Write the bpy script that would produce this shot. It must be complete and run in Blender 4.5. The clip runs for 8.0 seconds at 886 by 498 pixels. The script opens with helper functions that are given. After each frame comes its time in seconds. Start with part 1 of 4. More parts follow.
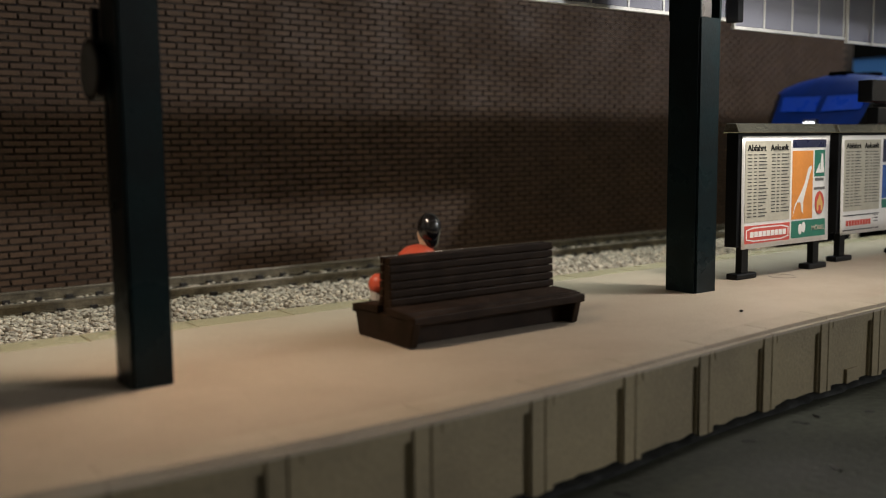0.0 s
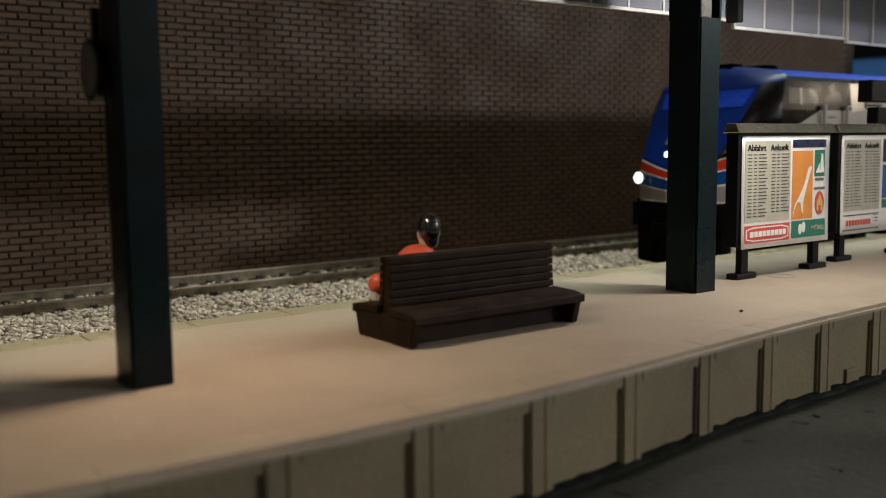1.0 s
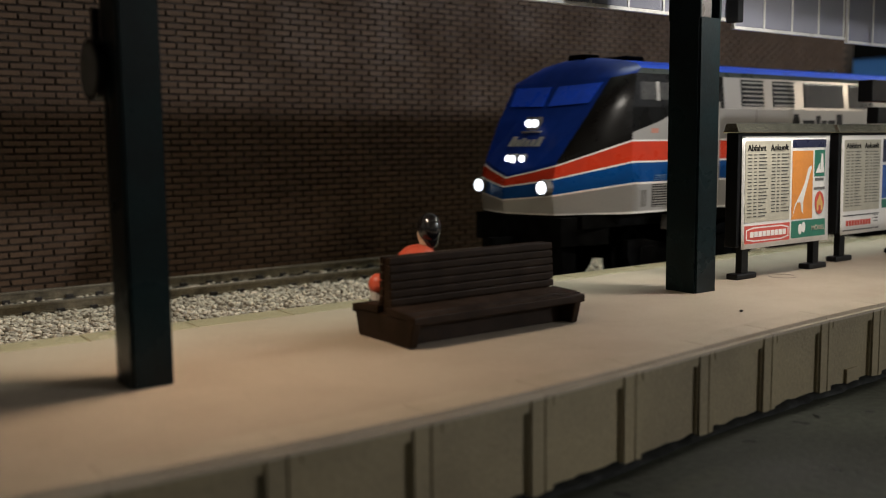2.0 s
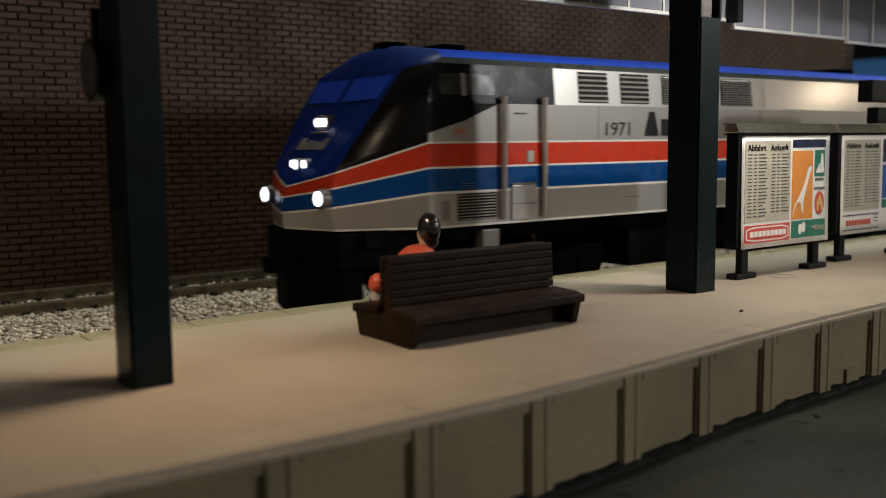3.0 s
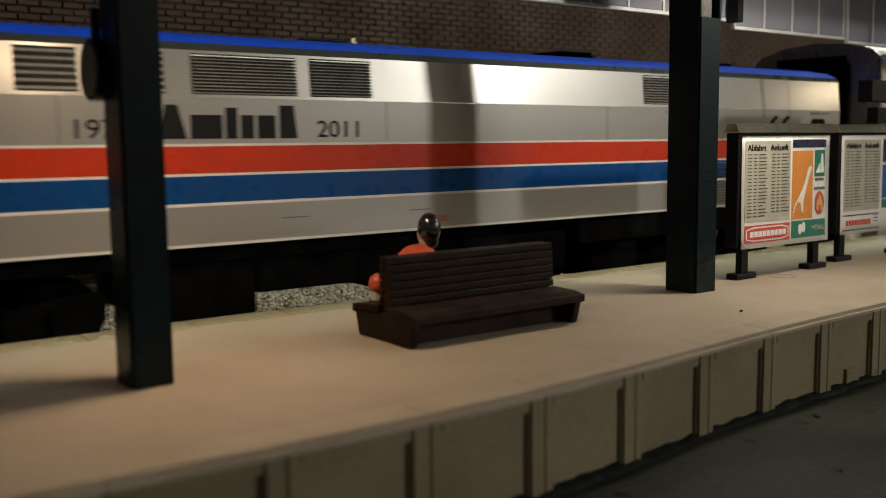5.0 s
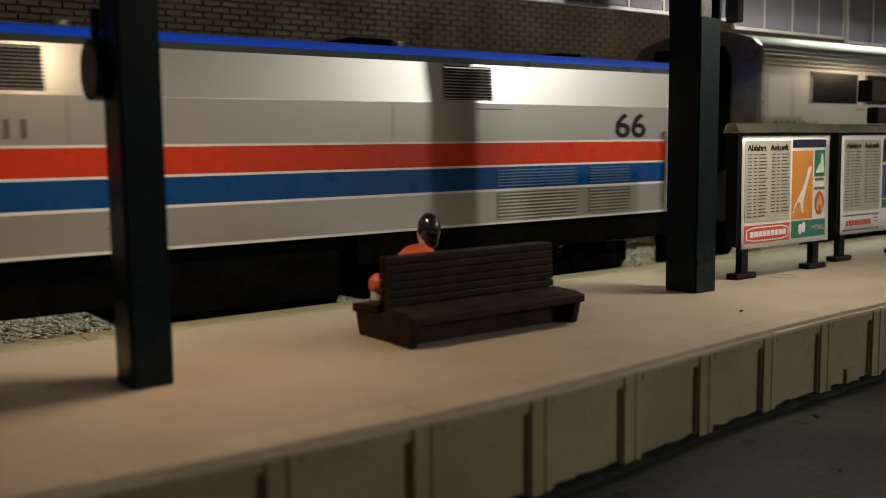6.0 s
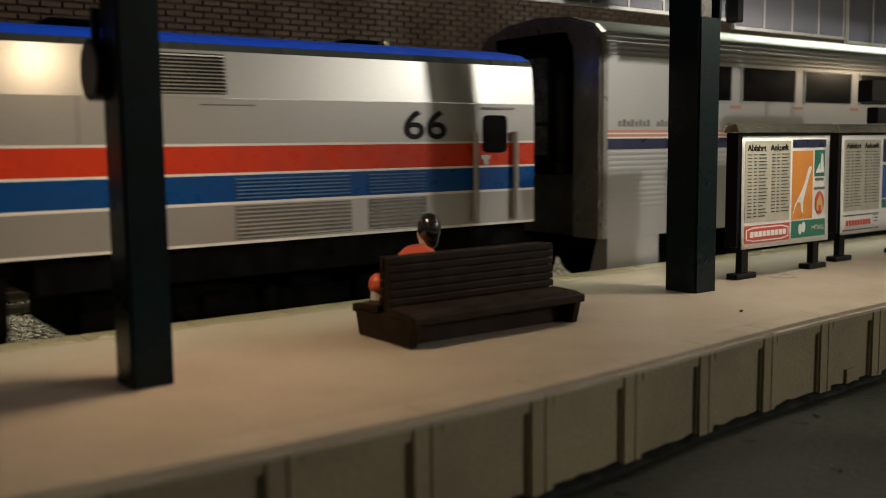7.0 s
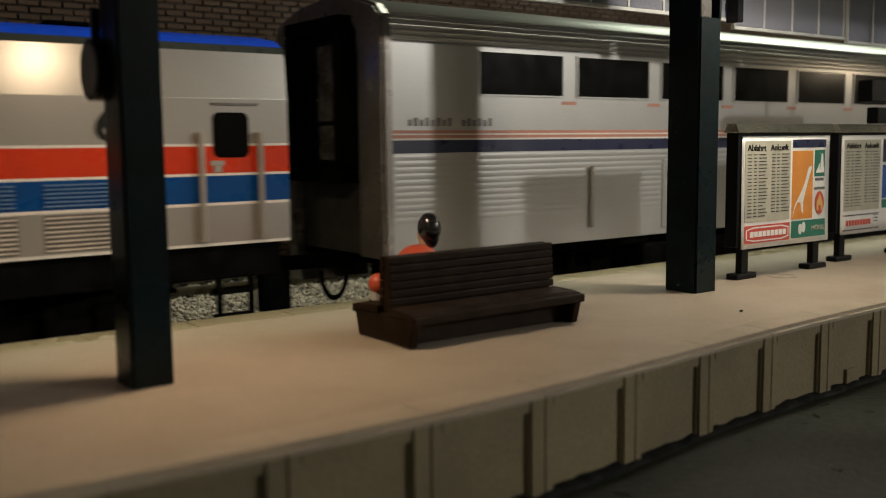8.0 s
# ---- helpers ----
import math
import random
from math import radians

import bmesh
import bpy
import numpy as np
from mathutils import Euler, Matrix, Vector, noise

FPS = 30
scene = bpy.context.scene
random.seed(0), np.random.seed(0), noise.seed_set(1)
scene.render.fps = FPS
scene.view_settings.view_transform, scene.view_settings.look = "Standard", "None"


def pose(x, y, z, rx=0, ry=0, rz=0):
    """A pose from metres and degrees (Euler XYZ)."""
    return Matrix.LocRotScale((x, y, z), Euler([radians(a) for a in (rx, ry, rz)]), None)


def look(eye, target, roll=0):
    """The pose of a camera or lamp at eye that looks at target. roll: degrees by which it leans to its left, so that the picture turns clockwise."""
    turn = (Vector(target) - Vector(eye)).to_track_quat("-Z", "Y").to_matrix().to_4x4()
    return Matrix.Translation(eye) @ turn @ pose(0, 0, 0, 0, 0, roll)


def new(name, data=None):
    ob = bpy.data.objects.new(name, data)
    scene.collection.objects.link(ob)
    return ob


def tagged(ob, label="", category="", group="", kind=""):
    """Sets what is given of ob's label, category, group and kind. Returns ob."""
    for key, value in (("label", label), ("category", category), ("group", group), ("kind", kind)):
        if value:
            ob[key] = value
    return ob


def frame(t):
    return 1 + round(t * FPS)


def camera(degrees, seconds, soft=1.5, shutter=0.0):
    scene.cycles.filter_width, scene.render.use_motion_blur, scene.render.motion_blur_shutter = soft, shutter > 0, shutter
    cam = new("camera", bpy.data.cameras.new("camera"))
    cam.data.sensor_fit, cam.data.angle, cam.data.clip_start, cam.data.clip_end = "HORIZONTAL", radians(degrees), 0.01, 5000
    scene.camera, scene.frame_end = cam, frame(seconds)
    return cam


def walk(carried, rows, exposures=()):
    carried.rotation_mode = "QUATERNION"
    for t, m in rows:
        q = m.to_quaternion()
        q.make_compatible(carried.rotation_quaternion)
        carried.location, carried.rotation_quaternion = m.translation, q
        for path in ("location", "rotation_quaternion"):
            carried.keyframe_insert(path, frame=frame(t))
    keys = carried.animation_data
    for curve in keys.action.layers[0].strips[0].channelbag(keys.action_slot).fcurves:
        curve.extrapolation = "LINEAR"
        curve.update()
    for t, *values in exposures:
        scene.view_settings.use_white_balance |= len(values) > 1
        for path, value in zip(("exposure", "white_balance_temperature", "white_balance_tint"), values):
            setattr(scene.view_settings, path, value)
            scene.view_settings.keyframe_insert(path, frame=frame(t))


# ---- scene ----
cam = camera(49.77, 8.0, soft=1.0, shutter=0.5)
EYE = (0.0, 0.0, 0.0335)
YAW, PITCH, ROLL = radians(36.547), radians(6.392), -0.591
AIM = (math.sin(YAW) * math.cos(PITCH), math.cos(YAW) * math.cos(PITCH), 0.0335 - math.sin(PITCH))
SHOT = look(EYE, AIM, ROLL)
walk(cam, [(0.0, SHOT), (8.0, SHOT)], exposures=[(0.0, 0.0, 6250, 11), (1.5, -0.02, 6300, 11), (3.0, -0.2, 6400, 10), (3.5, -0.26, 6550, 9.5), (4.5, -0.33, 6800, 8.5), (6.0, -0.4, 6900, 7.5), (8.0, -0.4, 6900, 7.5)])
cam.data.dof.use_dof = True
cam.data.dof.focus_distance = 0.15
cam.data.dof.aperture_fstop = 32.0

# ---- light: a dim hobby room, small canopy lamps, a white lamp across the room, a cool tube over the tracks ----
world = bpy.data.worlds.new("room_air")
scene.world = world
world.use_nodes = True
world.node_tree.nodes["Background"].inputs[0].default_value = (0.55, 0.52, 0.5, 1)
world.node_tree.nodes["Background"].inputs[1].default_value = 0.003


def lamp(name, at, to, size, watts, colour, size_y=None):
    data = bpy.data.lights.new(name, "AREA")
    data.energy, data.color, data.size = watts, colour, size
    if size_y:
        data.shape, data.size_y = "RECTANGLE", size_y
    ob = new(name, data)
    ob.matrix_world = look(at, to)
    return ob


lamp("canopy_lamp", (0.0388, 0.0893, 0.0545), (0.0388, 0.091, 0.0), 0.0028, 0.0172, (1.0, 0.76, 0.53))
lamp("canopy_lamp", (0.131, 0.080, 0.063), (0.131, 0.083, 0.0), 0.006, 0.030, (1.0, 0.92, 0.79))
lamp("canopy_lamp", (0.258, 0.088, 0.0538), (0.250, 0.102, 0.0), 0.0045, 0.0115, (1.0, 0.81, 0.58))
lamp("lamp_room", (0.76, -0.68, 0.30), (0.11, 0.10, 0.02), 0.04, 2.8, (1.0, 0.99, 0.97))
# added fill: lights the unseen front wall so that it bounces a little
lamp("lamp_wall_bounce", (0.31, -0.61, 0.28), (0.31, -0.72, 0.28), 0.32, 0.1, (1.0, 0.9, 0.76), 0.04)
lamp("lamp_tube", (0.62, 0.19, 0.50), (0.62, 0.16, 0.02), 0.84, 4.2, (0.9, 1.0, 0.86), 0.1)

U = 0.001
RAIL = 4.5          # rail head over the base board, mm
TOP = 10.45         # platform surface
TRACK = 140.1       # centre line of the train's track
SPEED = 46.85       # mm a second


# ---- materials ----
def mat(name, colour, rough=0.6, metal=0.0, vary=0.12, scale=300.0, bump=0.0, fine=2500.0, coat=0.0, emit=None, strength=0.0, tint=None, island=0.0, spec=0.5, patchy=0.2):
    m = bpy.data.materials.new(name)
    m.use_nodes = True
    nt = m.node_tree
    p = nt.nodes["Principled BSDF"]
    p.inputs["Roughness"].default_value, p.inputs["Metallic"].default_value = rough, metal
    p.inputs["Coat Weight"].default_value = coat
    p.inputs["Specular IOR Level"].default_value = spec
    p.inputs["Coat Roughness"].default_value = 0.12
    if emit:
        p.inputs["Emission Color"].default_value = (*emit, 1)
        p.inputs["Emission Strength"].default_value = strength
    tc = nt.nodes.new("ShaderNodeTexCoord")

    def noise_at(s, detail):
        n = nt.nodes.new("ShaderNodeTexNoise")
        n.inputs["Scale"].default_value, n.inputs["Detail"].default_value = s, detail
        nt.links.new(tc.outputs["Object"], n.inputs["Vector"])
        return n
    big, small = noise_at(scale, 4), noise_at(fine, 3)
    mix = nt.nodes.new("ShaderNodeMix")
    mix.data_type = "RGBA"
    other = tint or tuple(c * (1 - 2.2 * vary) for c in colour)
    mix.inputs[6].default_value, mix.inputs[7].default_value = (*colour, 1), (*other, 1)
    ramp = nt.nodes.new("ShaderNodeMapRange")
    ramp.inputs[1].default_value, ramp.inputs[2].default_value = 0.38, 0.66
    nt.links.new(big.outputs["Fac"], ramp.inputs[0])
    nt.links.new(ramp.outputs[0], mix.inputs[0])
    hsv = nt.nodes.new("ShaderNodeHueSaturation")
    grain = nt.nodes.new("ShaderNodeMapRange")
    grain.inputs[1].default_value, grain.inputs[2].default_value = 0.3, 0.7
    grain.inputs[3].default_value, grain.inputs[4].default_value = 1 - vary, 1 + vary
    nt.links.new(small.outputs["Fac"], grain.inputs[0])
    nt.links.new(mix.outputs[2], hsv.inputs["Color"])
    value = grain.outputs[0]
    if island:
        info, geo = nt.nodes.new("ShaderNodeObjectInfo"), nt.nodes.new("ShaderNodeNewGeometry")
        add = nt.nodes.new("ShaderNodeMath")
        nt.links.new(info.outputs["Random"], add.inputs[0])
        nt.links.new(geo.outputs["Random Per Island"], add.inputs[1])
        half = nt.nodes.new("ShaderNodeMapRange")
        half.inputs[1].default_value, half.inputs[2].default_value = 0.2, 1.8
        half.inputs[3].default_value, half.inputs[4].default_value = 1 - island, 1 + island
        nt.links.new(add.outputs[0], half.inputs[0])
        mul = nt.nodes.new("ShaderNodeMath")
        mul.operation = "MULTIPLY"
        nt.links.new(half.outputs[0], mul.inputs[0])
        nt.links.new(grain.outputs[0], mul.inputs[1])
        value = mul.outputs[0]
    nt.links.new(value, hsv.inputs["Value"])
    nt.links.new(hsv.outputs[0], p.inputs["Base Color"])
    rr = nt.nodes.new("ShaderNodeMapRange")
    rr.inputs[1].default_value, rr.inputs[2].default_value = 0.3, 0.7
    rr.inputs[3].default_value, rr.inputs[4].default_value = max(0.03, rough * (1 - patchy)), min(1.0, rough * (1 + patchy))
    nt.links.new(big.outputs["Fac"], rr.inputs[0])
    nt.links.new(rr.outputs[0], p.inputs["Roughness"])
    if bump:
        b = nt.nodes.new("ShaderNodeBump")
        b.inputs["Strength"].default_value, b.inputs["Distance"].default_value = bump, 0.0002
        nt.links.new(small.outputs["Fac"], b.inputs["Height"])
        nt.links.new(b.outputs[0], p.inputs["Normal"])
    return m


BRICK = mat("brick_red_brown", (0.120, 0.064, 0.030), 0.65, vary=0.16, scale=60, tint=(0.097, 0.052, 0.026), bump=0.3, island=0.2)
MORTAR = mat("mortar_dark", (0.052, 0.032, 0.018), 0.8, vary=0.2)
CONCRETE = mat("platform_concrete", (0.44, 0.372, 0.29), 0.46, vary=0.08, scale=45, tint=(0.38, 0.305, 0.23), bump=0.4, fine=3500)
COPING = mat("coping_stone", (0.43, 0.365, 0.28), 0.42, vary=0.08, scale=90, tint=(0.36, 0.295, 0.218), bump=0.55, fine=3800, island=0.06)
# real grit, with the tube's yellowish glow along the rear edge in its colour
REARSTONE = mat("rear_edge_grit_tube_glow", (0.44, 0.385, 0.25), 0.3, vary=0.14, scale=90, tint=(0.37, 0.32, 0.20), bump=1.0, fine=4200, island=0.05)
FACE = mat("platform_wall_beige", (0.275, 0.222, 0.13), 0.5, vary=0.12, scale=70, tint=(0.205, 0.163, 0.095), bump=0.3, island=0.07)
STREET = mat("street_asphalt", (0.014, 0.0165, 0.011), 0.55, vary=0.4, spec=0.14, scale=45, tint=(0.036, 0.040, 0.030), bump=0.8, fine=900)
# black of the tar crumbs and of the painted shadow gap under the wall
TAR = mat("tar_and_shadow_black", (0.0065, 0.007, 0.0055), 0.65, vary=0.3, spec=0.2, scale=400, bump=0.6, fine=1200)
GROUND = mat("board_ballast_fines", (0.035, 0.029, 0.023), 0.9, vary=0.3, scale=500, bump=0.8, fine=1800)
STONE = mat("ballast_stone", (0.66, 0.55, 0.44), 0.75, vary=0.2, scale=900, island=0.65, bump=0.5)
TIE = mat("tie_plastic", (0.035, 0.028, 0.024), 0.7, vary=0.2)
RAILM = mat("rail_nickel", (0.36, 0.32, 0.25), 0.35, 0.9, vary=0.15)
RUST = mat("rail_side_brown", (0.23, 0.19, 0.125), 0.6, 0.3, vary=0.25)
PILLAR = mat("pillar_green_black", (0.006, 0.0135, 0.0155), 0.3, vary=0.25, scale=160, spec=0.15, bump=0.1)
SLEEVE = mat("pillar_head_grey", (0.10, 0.088, 0.08), 0.3, vary=0.25)
BENCHM = mat("bench_brown_plastic", (0.023, 0.0125, 0.0065), 0.5, vary=0.2, scale=300, bump=0.15, spec=0.1)
BLACK = mat("black_plastic", (0.0035, 0.0035, 0.004), 0.4, vary=0.2, spec=0.15)
UNDER = mat("underframe_black", (0.003, 0.003, 0.003), 0.8, vary=0.3, spec=0.06)
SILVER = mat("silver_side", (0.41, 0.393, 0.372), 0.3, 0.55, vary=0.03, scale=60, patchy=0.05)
# same silver paint, darkened in colour to hold down lamp glare up there
SILVERUP = mat("silver_upper_side_dimmed", (0.33, 0.317, 0.295), 0.3, 0.55, vary=0.03, scale=60, patchy=0.05)
SILVER2 = mat("stainless_side", (0.46, 0.45, 0.44), 0.32, 0.5, vary=0.04, scale=80, patchy=0.05)
WHITE = mat("white_line", (0.72, 0.70, 0.67), 0.35, vary=0.03)
RED = mat("stripe_red", (0.56, 0.042, 0.014), 0.3, vary=0.05, spec=0.25)
BLUE = mat("stripe_blue", (0.002, 0.055, 0.22), 0.3, vary=0.05, spec=0.25)
ROOFBLUE = mat("roof_blue", (0.002, 0.065, 0.68), 0.35, vary=0.06, spec=0.05)
NOSE = mat("nose_blue", (0.0035, 0.025, 0.2), 0.4, vary=0.06, spec=0.12)
ROOFDARK = mat("roof_gutter_grey", (0.045, 0.052, 0.048), 0.3, vary=0.1, spec=0.35)
CABBLACK = mat("cab_black", (0.005, 0.0042, 0.0038), 0.3, 0.0, vary=0.1, spec=0.22)
CABBAND = mat("cab_band_black", (0.003, 0.0028, 0.0026), 0.28, vary=0.1, spec=0.1)
GLASSDARK = mat("window_smoked", (0.003, 0.0028, 0.0025), 0.22, vary=0.05, spec=0.08)
# the glass's bright blue reflection is put into the base colour
WINDSHIELD = mat("windshield_blue_reflection", (0.014, 0.075, 0.66), 0.3, vary=0.05, spec=0.25)
NAVY = mat("stripe_navy", (0.016, 0.02, 0.06), 0.3, vary=0.05)
CARRED = mat("coach_red_line", (0.5, 0.22, 0.16), 0.35, vary=0.05)
SLAT = mat("louver_slat", (0.36, 0.34, 0.31), 0.42, 0.4, vary=0.05)
SLATBLUE = mat("grille_slat_blue", (0.09, 0.17, 0.30), 0.42, 0.2, vary=0.05)
GREY = mat("grey_detail", (0.16, 0.15, 0.14), 0.45, 0.3, vary=0.15)
INK = mat("ink_dark", (0.01, 0.01, 0.011), 0.55, vary=0.05, spec=0.15)
COACHROOF = mat("coach_roof_silver", (0.62, 0.63, 0.60), 0.38, 0.6, vary=0.04, scale=80)
ENDF = mat("coach_end_metal", (0.30, 0.275, 0.25), 0.3, 0.6, vary=0.12, scale=200)
# darker copy of the end metal, with the end's shade in its colour
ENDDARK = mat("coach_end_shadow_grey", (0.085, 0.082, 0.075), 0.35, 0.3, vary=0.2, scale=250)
# light and reflections on the door glass are painted as mottled grey
ENDPANE = mat("end_door_lit_pane", (0.13, 0.12, 0.10), 0.25, vary=0.35, scale=350)
# grey of the lit cab interior is painted into the pane
CABGLASS = mat("cab_side_lit_pane", (0.04, 0.037, 0.031), 0.3, vary=0.3, scale=400, spec=0.25)
PRINT = mat("timetable_ink", (0.05, 0.048, 0.045), 0.5, vary=0.05)
CARPET = mat("grey_carpet", (0.16, 0.15, 0.135), 0.95, vary=0.2, scale=12, fine=300)
LIGHT = mat("headlight_lit", (0.9, 0.9, 0.9), 0.2, vary=0.0, emit=(0.9, 0.95, 1.0), strength=3.5)
TIN = mat("sheet_metal", (0.46, 0.45, 0.37), 0.2, 0.9, vary=0.15, bump=0.1)
PAPER = mat("poster_paper", (0.80, 0.78, 0.75), 0.45, vary=0.03)
TABLEPAPER = mat("timetable_paper", (0.47, 0.44, 0.35), 0.5, vary=0.05)
ORANGE = mat("poster_orange", (0.72, 0.26, 0.035), 0.45, vary=0.04)
GREEN = mat("poster_green", (0.012, 0.16, 0.10), 0.45, vary=0.04)
POSTRED = mat("poster_red", (0.56, 0.07, 0.045), 0.45, vary=0.04)
POSTBLUE = mat("poster_blue", (0.012, 0.10, 0.42), 0.45, vary=0.15)
YELLOW = mat("poster_yellow", (0.70, 0.42, 0.12), 0.45, vary=0.05)
DOLLRED = mat("doll_orange_paint", (0.62, 0.10, 0.05), 0.4, vary=0.06)
DOLLSKIN = mat("doll_skin_paint", (0.62, 0.40, 0.27), 0.45, vary=0.05)
DOLLHAIR = mat("doll_black_paint", (0.012, 0.011, 0.012), 0.2, vary=0.05, coat=0.5)
DOLLWHITE = mat("doll_white_paint", (0.6, 0.55, 0.5), 0.45, vary=0.05)
SKY = mat("backdrop_blue", (0.10, 0.30, 0.82), 0.8, vary=0.06, scale=15)
ROOMPAINT = mat("room_paint", (0.55, 0.52, 0.47), 0.9, vary=0.05, scale=3)
FRAMEW = mat("canopy_bar_white", (0.84, 0.84, 0.82), 0.25, vary=0.1)
PANE = bpy.data.materials.new("canopy_glass")
PANE.use_nodes = True
_p = PANE.node_tree.nodes["Principled BSDF"]
_p.inputs["Base Color"].default_value = (0.60, 0.62, 0.76, 1)
_p.inputs["Roughness"].default_value = 0.12
_p.inputs["Transmission Weight"].default_value = 0.28
_p.inputs["IOR"].default_value = 1.45
_n = PANE.node_tree.nodes.new("ShaderNodeTexNoise")
_n.inputs["Scale"].default_value = 900.0
_n.inputs["Detail"].default_value = 3.0
_b = PANE.node_tree.nodes.new("ShaderNodeBump")
_b.inputs["Strength"].default_value = 0.8
_b.inputs["Distance"].default_value = 0.0003
PANE.node_tree.links.new(_n.outputs[0], _b.inputs["Height"])
PANE.node_tree.links.new(_b.outputs[0], _p.inputs["Normal"])


# ---- mesh tools: sizes in millimetres ----
def box(bm, x0, x1, y0, y1, z0, z1, mi=0, bev=0.0):
    vs = [bm.verts.new((x, y, z)) for z in (z0, z1) for x, y in ((x0, y0), (x1, y0), (x1, y1), (x0, y1))]
    fs = []
    for idx in ((3, 2, 1, 0), (4, 5, 6, 7), (0, 1, 5, 4), (1, 2, 6, 5), (2, 3, 7, 6), (3, 0, 4, 7)):
        f = bm.faces.new([vs[i] for i in idx])
        f.material_index = mi
        fs.append(f)
    if bev:
        es = {e for f in fs for e in f.edges}
        got = bmesh.ops.bevel(bm, geom=list(es), offset=bev, segments=2, affect="EDGES", profile=0.6)
        for f in got["faces"]:
            f.material_index = mi
    return bm


def cyl(bm, c, axis, r, depth, seg=20, r2=None, mi=0):
    """A round bar centred on c along axis x, y or z."""
    m = {"z": Matrix.Identity(4), "x": Matrix.Rotation(radians(90), 4, "Y"), "y": Matrix.Rotation(radians(-90), 4, "X")}[axis]
    got = bmesh.ops.create_cone(bm, cap_ends=True, segments=seg, radius1=r, radius2=r if r2 is None else r2, depth=depth, matrix=Matrix.Translation(c) @ m)
    for v in got["verts"]:
        for f in v.link_faces:
            f.material_index = mi
    return bm


def ball(bm, c, r, sx=1, sy=1, sz=1, mi=0, seg=16):
    got = bmesh.ops.create_uvsphere(bm, u_segments=seg, v_segments=seg // 2 + 2, radius=r, matrix=Matrix.Translation(c) @ Matrix.Diagonal((sx, sy, sz, 1)))
    for v in got["verts"]:
        for f in v.link_faces:
            f.material_index, f.smooth = mi, True
    return bm


def prism(bm, pts, axis, a, b, mi=0):
    """A flat outline carried along an axis from a to b; pts in the two other axes, in order."""
    def at(p, q):
        return {"x": (q, p[0], p[1]), "y": (p[0], q, p[1]), "z": (p[0], p[1], q)}[axis]
    lo, hi = [bm.verts.new(at(p, a)) for p in pts], [bm.verts.new(at(p, b)) for p in pts]
    n = len(pts)
    fs = [bm.faces.new(lo[::-1]), bm.faces.new(hi)]
    fs += [bm.faces.new((lo[i], lo[(i + 1) % n], hi[(i + 1) % n], hi[i])) for i in range(n)]
    for f in fs:
        f.material_index = mi
    bmesh.ops.recalc_face_normals(bm, faces=fs)
    return bm


def mesh(name, bm, mats, smooth=False):
    bmesh.ops.transform(bm, matrix=Matrix.Scale(U, 4), verts=bm.verts)
    me = bpy.data.meshes.new(name)
    bm.to_mesh(me)
    bm.free()
    for m in mats if isinstance(mats, (list, tuple)) else [mats]:
        me.materials.append(m)
    if smooth:
        me.polygons.foreach_set("use_smooth", [True] * len(me.polygons))
    return me


def part(name, bm, material, parent, label="", at=(0, 0, 0), smooth=False):
    ob = new(name, mesh(name, bm, material, smooth))
    ob.parent = parent
    ob.location = Vector(at) * U
    return tagged(ob, label)


def thing(name, label, category, at=(0, 0, 0), group="", kind=""):
    ob = new(name)
    ob.empty_display_size = 0.005
    ob.location = Vector(at) * U
    return tagged(ob, label, category, group, kind)


def solo(name, bm, material, label, category="", kind="", at=(0, 0, 0), smooth=False):
    ob = new(name, mesh(name, bm, material, smooth))
    ob.location = Vector(at) * U
    return tagged(ob, label, category, "", kind)


def words(name, text, size, material, parent, m, width=None, bold=0.0):
    """Lettering as a mesh: size is the height of a capital in mm, width the whole length."""
    cu = bpy.data.curves.new(name, "FONT")
    cu.body, cu.size, cu.extrude, cu.offset = text, size * U / 0.7, 0.00004, bold * U
    tmp = new(name, cu)
    me = bpy.data.meshes.new_from_object(tmp.evaluated_get(bpy.context.evaluated_depsgraph_get()))
    bpy.data.objects.remove(tmp)
    if width:
        xs = [v.co.x for v in me.vertices]
        k = width * U / max(1e-9, max(xs) - min(xs))
        lo = min(xs)
        for v in me.vertices:
            v.co.x = (v.co.x - lo) * k
    me.materials.clear()
    me.materials.append(material)
    ob = new(name, me)
    ob.parent = parent
    ob.matrix_basis = m
    return ob


B = bmesh.new


# ---- the setting ----
def edge_y(x):
    """The platform's front line, which swings gently along the street."""
    return 64.2 + 0.00115 * (x - 48) ** 2 if x < 48 else 64.2 + 5.2 * (1 - math.exp(-((x - 48) / 48.0) ** 2))


